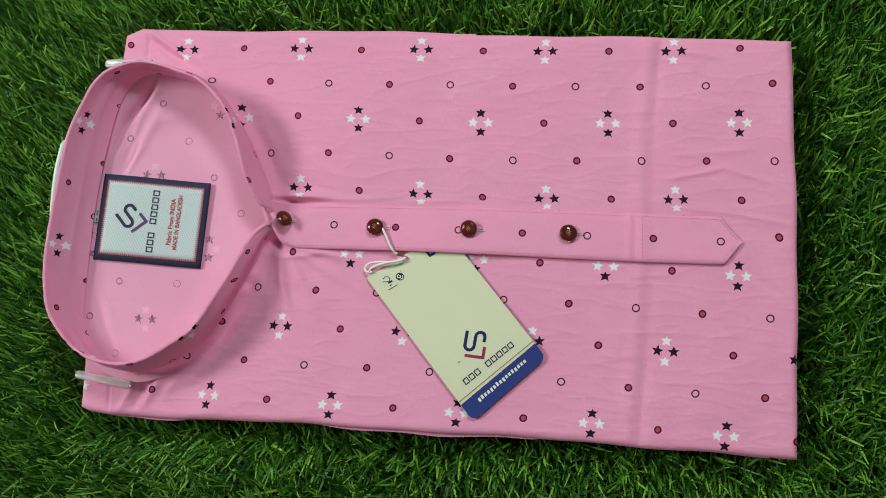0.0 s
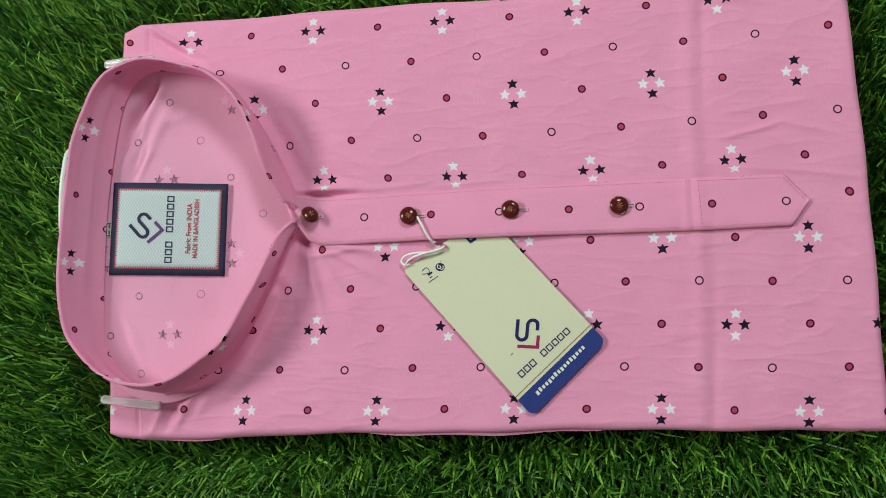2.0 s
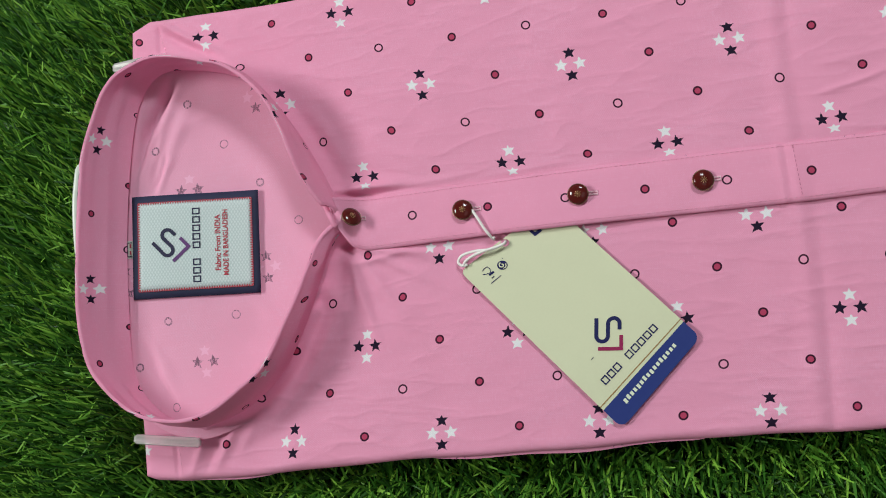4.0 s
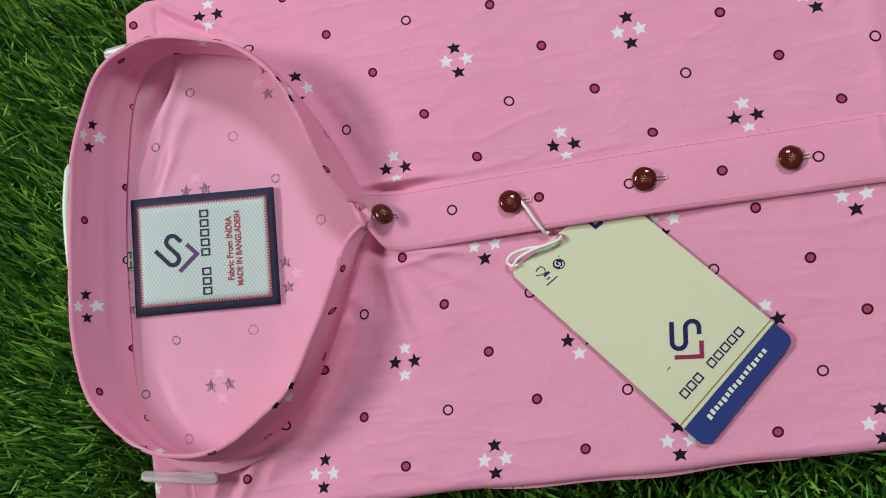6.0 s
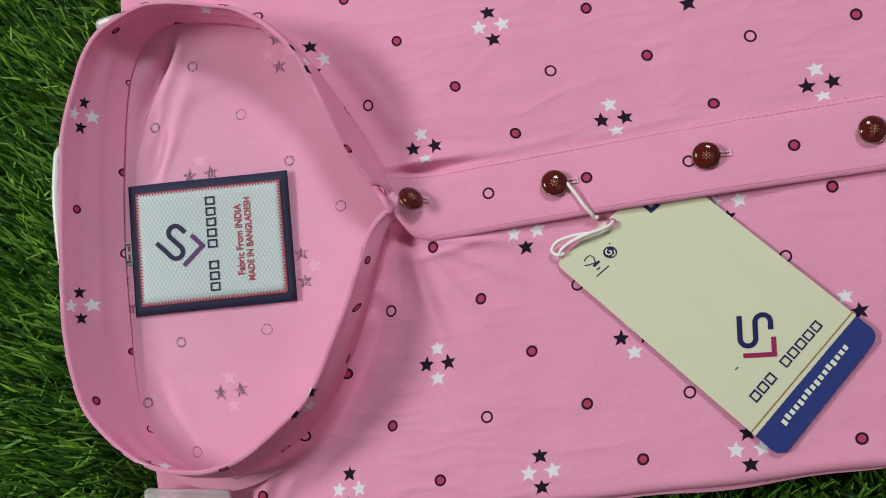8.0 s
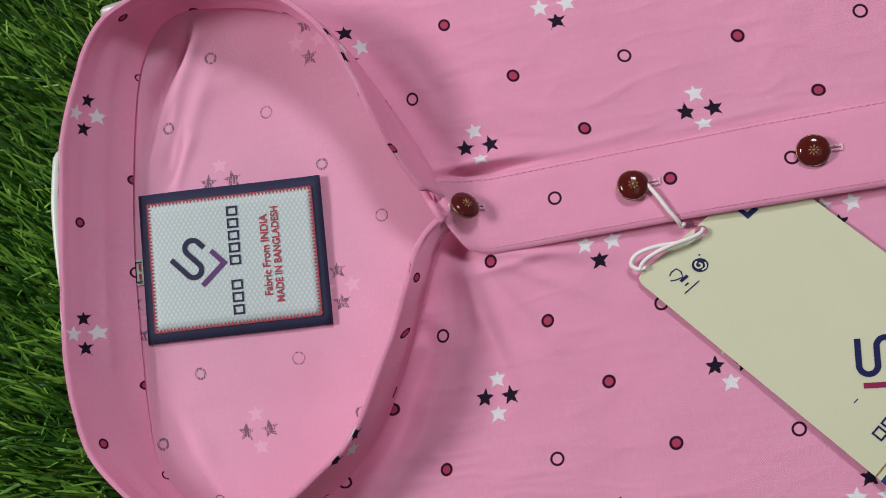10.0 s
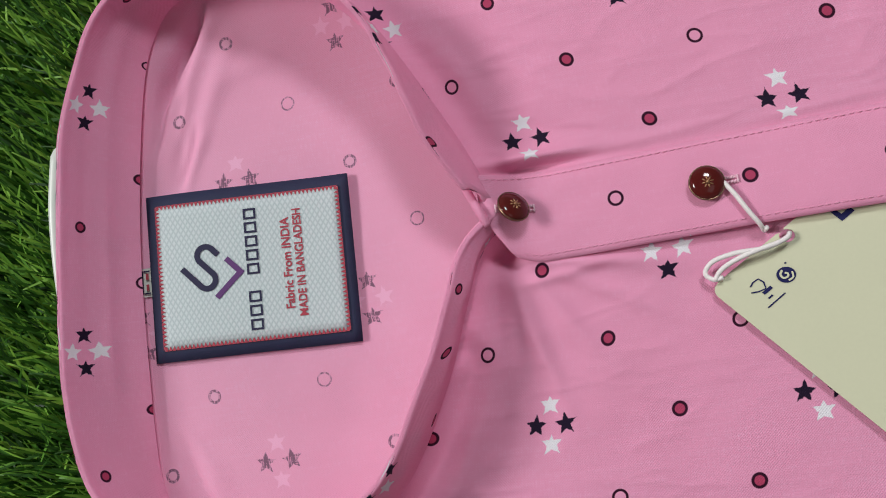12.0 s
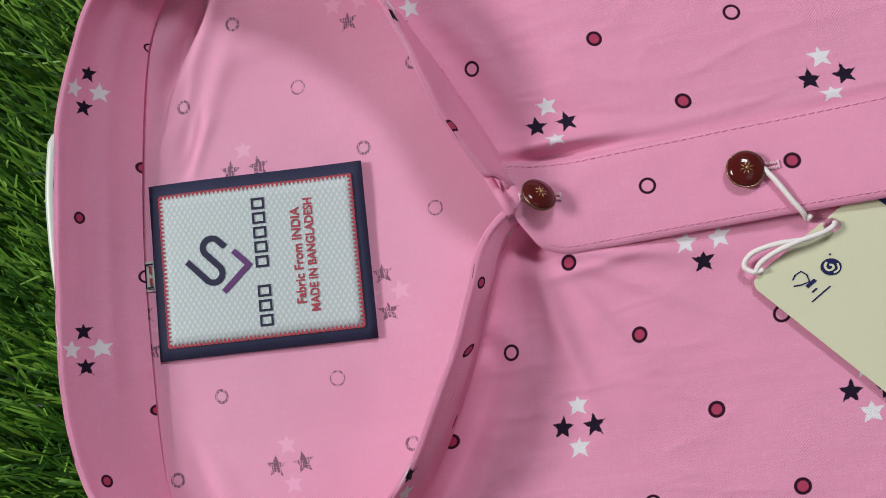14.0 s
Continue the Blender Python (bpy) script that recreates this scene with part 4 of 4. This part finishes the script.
def card(s0, w0, s1, w1, up, thick, radii, material, name, parent, label="", hole=None, ns=44, nw=24):
    """A thin card with rounded corners and, where given, a punched hole (s, w, radius)."""
    v, gone = [], set()
    for top in (0, 1):
        for i in range(ns):
            for j in range(nw):
                a, b = i / (ns - 1), j / (nw - 1)
                s, w = s0 + (s1 - s0) * a, w0 + (w1 - w0) * b
                r = radii[0] if a < 0.5 else radii[1]
                if r:
                    ds = min(s - s0, s1 - s)
                    if ds < r:
                        pull = r - math.sqrt(max(r * r - (r - ds) ** 2, 0))
                        w = w0 + pull + (w1 - w0 - 2 * pull) * b
                if hole:
                    d = math.hypot(s - hole[0], w - hole[1])
                    if d < hole[2] * 0.62:
                        gone.add(len(v))
                    elif d < hole[2] * 1.25:
                        s, w = hole[0] + (s - hole[0]) * hole[2] / d, hole[1] + (w - hole[1]) * hole[2] / d
                v.append(tag_point(s, w, up - thick * top))
    n = ns * nw
    f = [q for q in grid_faces(ns, nw) if not gone.intersection(q)]
    f = f + [tuple(i + n for i in reversed(q)) for q in f]
    border = [i * nw for i in range(ns)] + [(ns - 1) * nw + j for j in range(1, nw)] + [i * nw + nw - 1 for i in range(ns - 2, -1, -1)] + [j for j in range(nw - 2, 0, -1)]
    for a, b in zip(border, border[1:] + border[:1]):
        f.append((b, a, a + n, b + n))
    return part(name, (np.array(v), f, None), material, parent, label, smooth=False)


card_ob = card(-0.0050, -HW, 0.0908, HW, 0.0006, 0.0006, (0.0035, 0), CREAM, "card", tag, "pale cream card with a punched hole", (-0.0026, -0.0022, 0.0021), 150, 90)
card(0.0906, -HW, 0.1025, HW, 0.0006, 0.0006, (0, 0.0045), BLUE_INK, "blue_band", tag, "deep blue printed band")
part("gold_rule", (*bar(0.0884, -HW, 0.0889, HW, tag_point, 0.0008, 12), None), GOLD_INK, card_ob, smooth=False)


def tag_flat(x, y, up):
    """x across the card, y up the card."""
    return tag_point(-y, x, up)


hollow_row(-0.0190, 0.0042, 0.0034, 0.0798, 0.0836, 0.0006, 9, 3, tag_point, 0.0008, NAVY_INK, card_ob)
for k in range(16):
    a = -0.0185 + 0.00232 * k
    part("address_bar", (*bar(0.0942 - 0.0004 * (k % 5 == 1), a, 0.0962 + 0.0004 * (k % 4 == 0), a + 0.0015, tag_point, 0.0008), None), PALE_INK, card_ob, smooth=False)
emblem(card_ob, tag_flat, (-0.0011, -0.0769), -45.7, 0.0008, NAVY_INK, CRIMSON_INK)
part("upper_emblem", join([bar(0.0, 0.0105, 0.0046, 0.0120, tag_point, 0.0008), bar(0.0028, 0.0120, 0.0046, 0.0150, tag_point, 0.0008)]), NAVY_INK, card_ob, smooth=False)
# care marks
disc = [tag_flat(-0.0113 + 0.0025 * math.cos(a), -0.0058 + 0.0025 * math.sin(a), 0.0008) for a in np.linspace(0, 2 * math.pi, 28, endpoint=False)]
mark = part("recycling_mark", (np.array(disc), [tuple(range(28))], None), NAVY_INK, card_ob, smooth=False)
swirl = catmull([(0.0009, 0.0015), (-0.0005, 0.0014), (-0.0012, 0.0003), (-0.0004, -0.0006), (0.0005, -0.0002), (0.0004, 0.0006)], 26)
part("swirl", join([stroke(turned(swirl, 0.4, (-0.0113, -0.0058)), 0.0006, tag_flat, 0.0010), stroke(turned(catmull([(-0.0014, -0.0012), (0.0, -0.0019), (0.0015, -0.0010)], 12), 0.4, (-0.0113, -0.0058)), 0.0005, tag_flat, 0.0010)]), CREAM, mark, smooth=False)
dot = [tag_flat(-0.0088 + 0.0003 * math.cos(a), -0.0031 + 0.0003 * math.sin(a), 0.0008) for a in np.linspace(0, 2 * math.pi, 10, endpoint=False)]
part("mark_dot", (np.array(dot), [tuple(range(10))], None), NAVY_INK, card_ob, smooth=False)
part("tree_mark", (*stroke(turned([(-0.0018, -0.0022), (0.0, -0.0018), (0.0020, -0.0008), (0.0014, 0.0012), (0.0, 0.0022), (-0.0014, 0.0010), (-0.0020, -0.0004)], -0.8, (-0.0188, -0.0031)), 0.0004, tag_flat, 0.0008), None), NAVY_INK, card_ob, smooth=False)
part("small_bars", join([bar(0.0052, -0.0196, 0.0062, -0.0166, tag_point, 0.0008), bar(0.0074, -0.0198, 0.0079, -0.0182, tag_point, 0.0008), bar(0.0093, -0.0219, 0.0097, -0.0155, tag_point, 0.0008)]), NAVY_INK, card_ob, smooth=False)
part("ink_speck", (*bar(0.0700, -0.0150, 0.0703, -0.0132, tag_point, 0.0008), None), NAVY_INK, card_ob, smooth=False)
# cord from the button to the card
z = on_placket(58, -116)[2]
cord = [(0.0585, -0.1160, z + 0.0016), (0.0610, -0.1205, z + 0.0024), (0.0638, -0.1262, z + 0.0026), (0.0662, -0.1300, z + 0.0014), (0.0676, -0.1318, z - 0.0018), (0.0680, -0.1312, 0.0034)]
loop1 = [(0.0738, -0.1338, 0.0036), (0.0720, -0.1355, 0.0050), (0.0660, -0.1372, 0.0056), (0.0580, -0.1372, 0.0052), (0.0515, -0.1385, 0.0040), (0.0488, -0.1415, 0.0030), (0.0508, -0.1437, 0.0034), (0.0535, -0.1435, 0.0040)]
loop2 = [(0.0736, -0.1346, 0.0034), (0.0700, -0.1362, 0.0054), (0.0640, -0.1374, 0.0058), (0.0575, -0.1392, 0.0054), (0.0530, -0.1415, 0.0046), (0.0512, -0.1440, 0.0036)]
part("cord", join([tube(catmull(c, 50), 0.00072, 8) for c in (cord, loop1, loop2)]), CORD, tag, "white cord loop")

# ---- plastic stiffener and clips ----
sel = [i for i in range(NB) if rim[i, 0] < -0.118 and -0.150 < rim[i, 1] < -0.066]
arc = rim[sel]
mid_i = np.linspace(-1, 1, len(sel))
outw = np.stack([np.gradient(arc[:, 1]), -np.gradient(arc[:, 0])], 1)
outw /= np.linalg.norm(outw, axis=1)[:, None]
outw *= np.sign(-outw[:, 0])[:, None]
cols = []
swell = np.clip((mid_i + 1) / 0.14, 0, 1) ** 0.5 * (1 - np.clip((mid_i + 0.5) / 1.5, 0, 1) ** 1.3)
for h, off in ((-0.020, 0.0046), (-0.004, 0.0056), (-0.0012, 0.0056), (-0.0002, 0.0050), (0.0, 0.0040), (-0.0002, 0.0012), (-0.020, 0.0010)):
    zz = arc[:, 2] - 0.001 + h - 0.004 * (1 - swell)
    cols.append(np.c_[arc[:, :2] + outw * (0.85 * off * swell - 0.0002)[:, None], zz])
stiff = tagged(part("collar_stiffener", (np.stack(cols, 1).reshape(-1, 3) + np.array([0, 0, TOP]), grid_faces(len(sel), len(cols)), None), PLASTIC, None), "white plastic collar stiffener standing behind the collar band", "collar stiffener")


def collar_clip(x0, y0, x1, y1, z0, z1, width, label):
    """A milky plastic clip: a flat tongue with rounded ends and a raised edge on both sides."""
    a, b = np.array((x0, y0, z0)) * MM, np.array((x1, y1, z1)) * MM
    d = b - a
    n = np.array((-d[1], d[0], 0))
    n /= np.linalg.norm(n)
    prof = [(-0.85, -0.3), (-1.0, 0.2), (-0.92, 0.7), (-0.7, 1.0), (-0.45, 1.05), (-0.25, 0.85), (0.25, 0.85), (0.45, 1.05), (0.7, 1.0), (0.92, 0.7), (1.0, 0.2), (0.85, -0.3)]
    cols = []
    for s in np.linspace(0, 1, 26):
        e = min(s, 1 - s) * np.linalg.norm(d) / (width * MM * 0.5)
        w = width * MM * 0.5 * (math.sqrt(max(1 - (1 - min(e * 2.6, 1)) ** 2, 0.35)))
        c = a + d * s + np.array((0, 0, 0.0008 * math.sin(math.pi * s)))
        cols.append([c + n * w * u + np.array((0, 0, 0.0010 * h)) for u, h in prof])
    k = len(prof)
    v = np.array(cols).reshape(-1, 3)
    f = []
    for i in range(25):
        for j in range(k):
            p, q = i * k + j, i * k + (j + 1) % k
            f.append((p, q, q + k, p + k))
    f += [tuple(range(k))[::-1], tuple(range(25 * k, 26 * k))]
    ob = part("collar_clip", (v - a, f, None), CLIP, None)
    ob.location = Vector(a) + Vector((0, 0, TOP))
    return tagged(ob, label, "clip", group="collar clips")


collar_clip(-129.5, -14.6, -97, -13.8, 9, 10, 5.6, "milky white plastic clip tucked beside the collar at the shoulder")
collar_clip(-128, -214.5, -93, -219.5, 10, 7, 5.2, "milky white plastic clip lying beside the collar's foot")

# ---- turf ----
def turf():
    """Artificial grass: curved blades in stitched tufts, one mesh."""
    rng = np.random.default_rng(4)
    loop = outline_loop(0.0)
    x0, x1, y0, y1 = -0.36, 0.48, -0.42, 0.20
    pitch = 0.0050
    gx, gy = np.meshgrid(np.arange(x0, x1, pitch), np.arange(y0, y1, pitch), indexing="ij")
    wx, wy = np.meshgrid(np.arange(-0.65, 0.79, 0.0095), np.arange(-0.67, 0.47, 0.0095), indexing="ij")
    rim_of_mat = (wx < x0) | (wx > x1) | (wy < y0) | (wy > y1)
    tx, ty = np.concatenate([gx.ravel(), wx[rim_of_mat]]), np.concatenate([gy.ravel(), wy[rim_of_mat]])
    tx, ty = tx + rng.normal(0, 0.0012, len(tx)), ty + rng.normal(0, 0.0012, len(ty))
    ins = inside(tx, ty, loop)
    dist, _ = nearest(tx, ty, loop)
    keep = ~ins | (dist < 0.012)
    tx, ty, ins, dist = tx[keep], ty[keep], ins[keep], dist[keep]
    per = 6
    n = len(tx) * per
    bx, by = np.repeat(tx, per) + rng.normal(0, 0.0011, n), np.repeat(ty, per) + rng.normal(0, 0.0011, n)
    under = np.repeat(ins, per)
    away = np.repeat(np.where(ins, -dist, dist), per)
    tuft_dir = np.repeat(rng.uniform(0, 2 * math.pi, len(tx)), per)
    west = np.clip((0.10 - bx) / 0.25, 0, 1)
    comb = 1.72 + 0.36 * west + 0.25 * np.sin(bx * 9 + 1.0) * (1 - west) + 0.45 * np.exp(-((bx + 0.22) / 0.12) ** 2 - ((by + 0.26) / 0.10) ** 2) + 0.55 * fbm(bx, by, 24.0, 4.4, 2)
    lean_dir = np.where(rng.random(n) < 0.55 + 0.30 * west, comb + rng.normal(0, 0.48, n), tuft_dir + rng.normal(0, 0.6, n))
    tall = rng.uniform(0.024, 0.040, n)
    curl = rng.random(n) < 0.10
    tall[curl] *= 0.55
    lean = np.abs(rng.normal(np.where(bx < 0.0, 0.58, 0.46), 0.22, n))
    lean[curl] += 0.7
    lx, ly = np.cos(lean_dir), np.sin(lean_dir)
    # blades beside the shirt are pushed outwards and low
    cx, cy = bx - 0.09, by + 0.115
    ox, oy = np.where(np.abs(cx) / 0.218 > np.abs(cy) / 0.126, np.sign(cx), 0), np.where(np.abs(cx) / 0.218 > np.abs(cy) / 0.126, 0, np.sign(cy))
    nearby = away < 0.016
    inwards = nearby & (lx * ox + ly * oy < 0.05)
    dot = lx * ox + ly * oy
    lx = np.where(inwards, lx - 2 * dot * ox + 0.15 * ox, lx)
    ly = np.where(inwards, ly - 2 * dot * oy + 0.15 * oy, ly)
    tall = np.where(under | (away < 0.002), np.minimum(tall, 0.017), tall)
    seg = 4
    t = np.linspace(0, 1, seg + 1)
    wide = rng.uniform(0.00055, 0.00100, n) * np.where((bx < x0) | (bx > x1) | (by < y0) | (by > y1), 2.2, 1.0)
    nx, ny = -ly, lx
    twist = rng.normal(0, 0.5, n)
    v = np.empty((n, seg + 1, 2, 3))
    bend = 0.15 + 0.7 * rng.random(n)
    for k, s in enumerate(t):
        out = np.sin(lean) * tall * (s * (1 - 0.5 * bend * 0.5) + 0.55 * bend * s * s)
        up = np.cos(lean * (0.55 + 0.45 * s)) * tall * (s - 0.12 * bend * s * s)
        w = wide * (1.0 - 0.25 * s) if k < seg else wide * 0.34
        px, py = bx + lx * out, by + ly * out
        tw = twist * s
        dx, dy, dz = nx * np.cos(tw), ny * np.cos(tw), np.sin(tw)
        for side, sg in ((0, -1), (1, 1)):
            v[:, k, side, 0] = px + sg * w * dx
            v[:, k, side, 1] = py + sg * w * dy
            v[:, k, side, 2] = np.maximum(up + sg * w * dz, 0.0002)
    b = (np.arange(n) * (seg + 1) * 2)[:, None]
    quads = np.concatenate([b + np.array([[2 * k, 2 * k + 1, 2 * k + 3, 2 * k + 2]]) for k in range(seg)], 1).reshape(-1, 4)
    me = bpy.data.meshes.new("grass")
    me.vertices.add(n * (seg + 1) * 2)
    me.vertices.foreach_set("co", v.ravel())
    me.loops.add(len(quads) * 4)
    me.loops.foreach_set("vertex_index", quads.ravel().astype(np.int32))
    me.polygons.add(len(quads))
    me.polygons.foreach_set("loop_start", np.arange(0, len(quads) * 4, 4, dtype=np.int32))
    me.polygons.foreach_set("use_smooth", [True] * len(quads))
    me.update(calc_edges=True)
    me.materials.append(GRASS)
    ob = new("grass", me)
    return tagged(ob, "dense green plastic blades of artificial grass around the shirt", "artificial grass", kind="stuff")


turf()
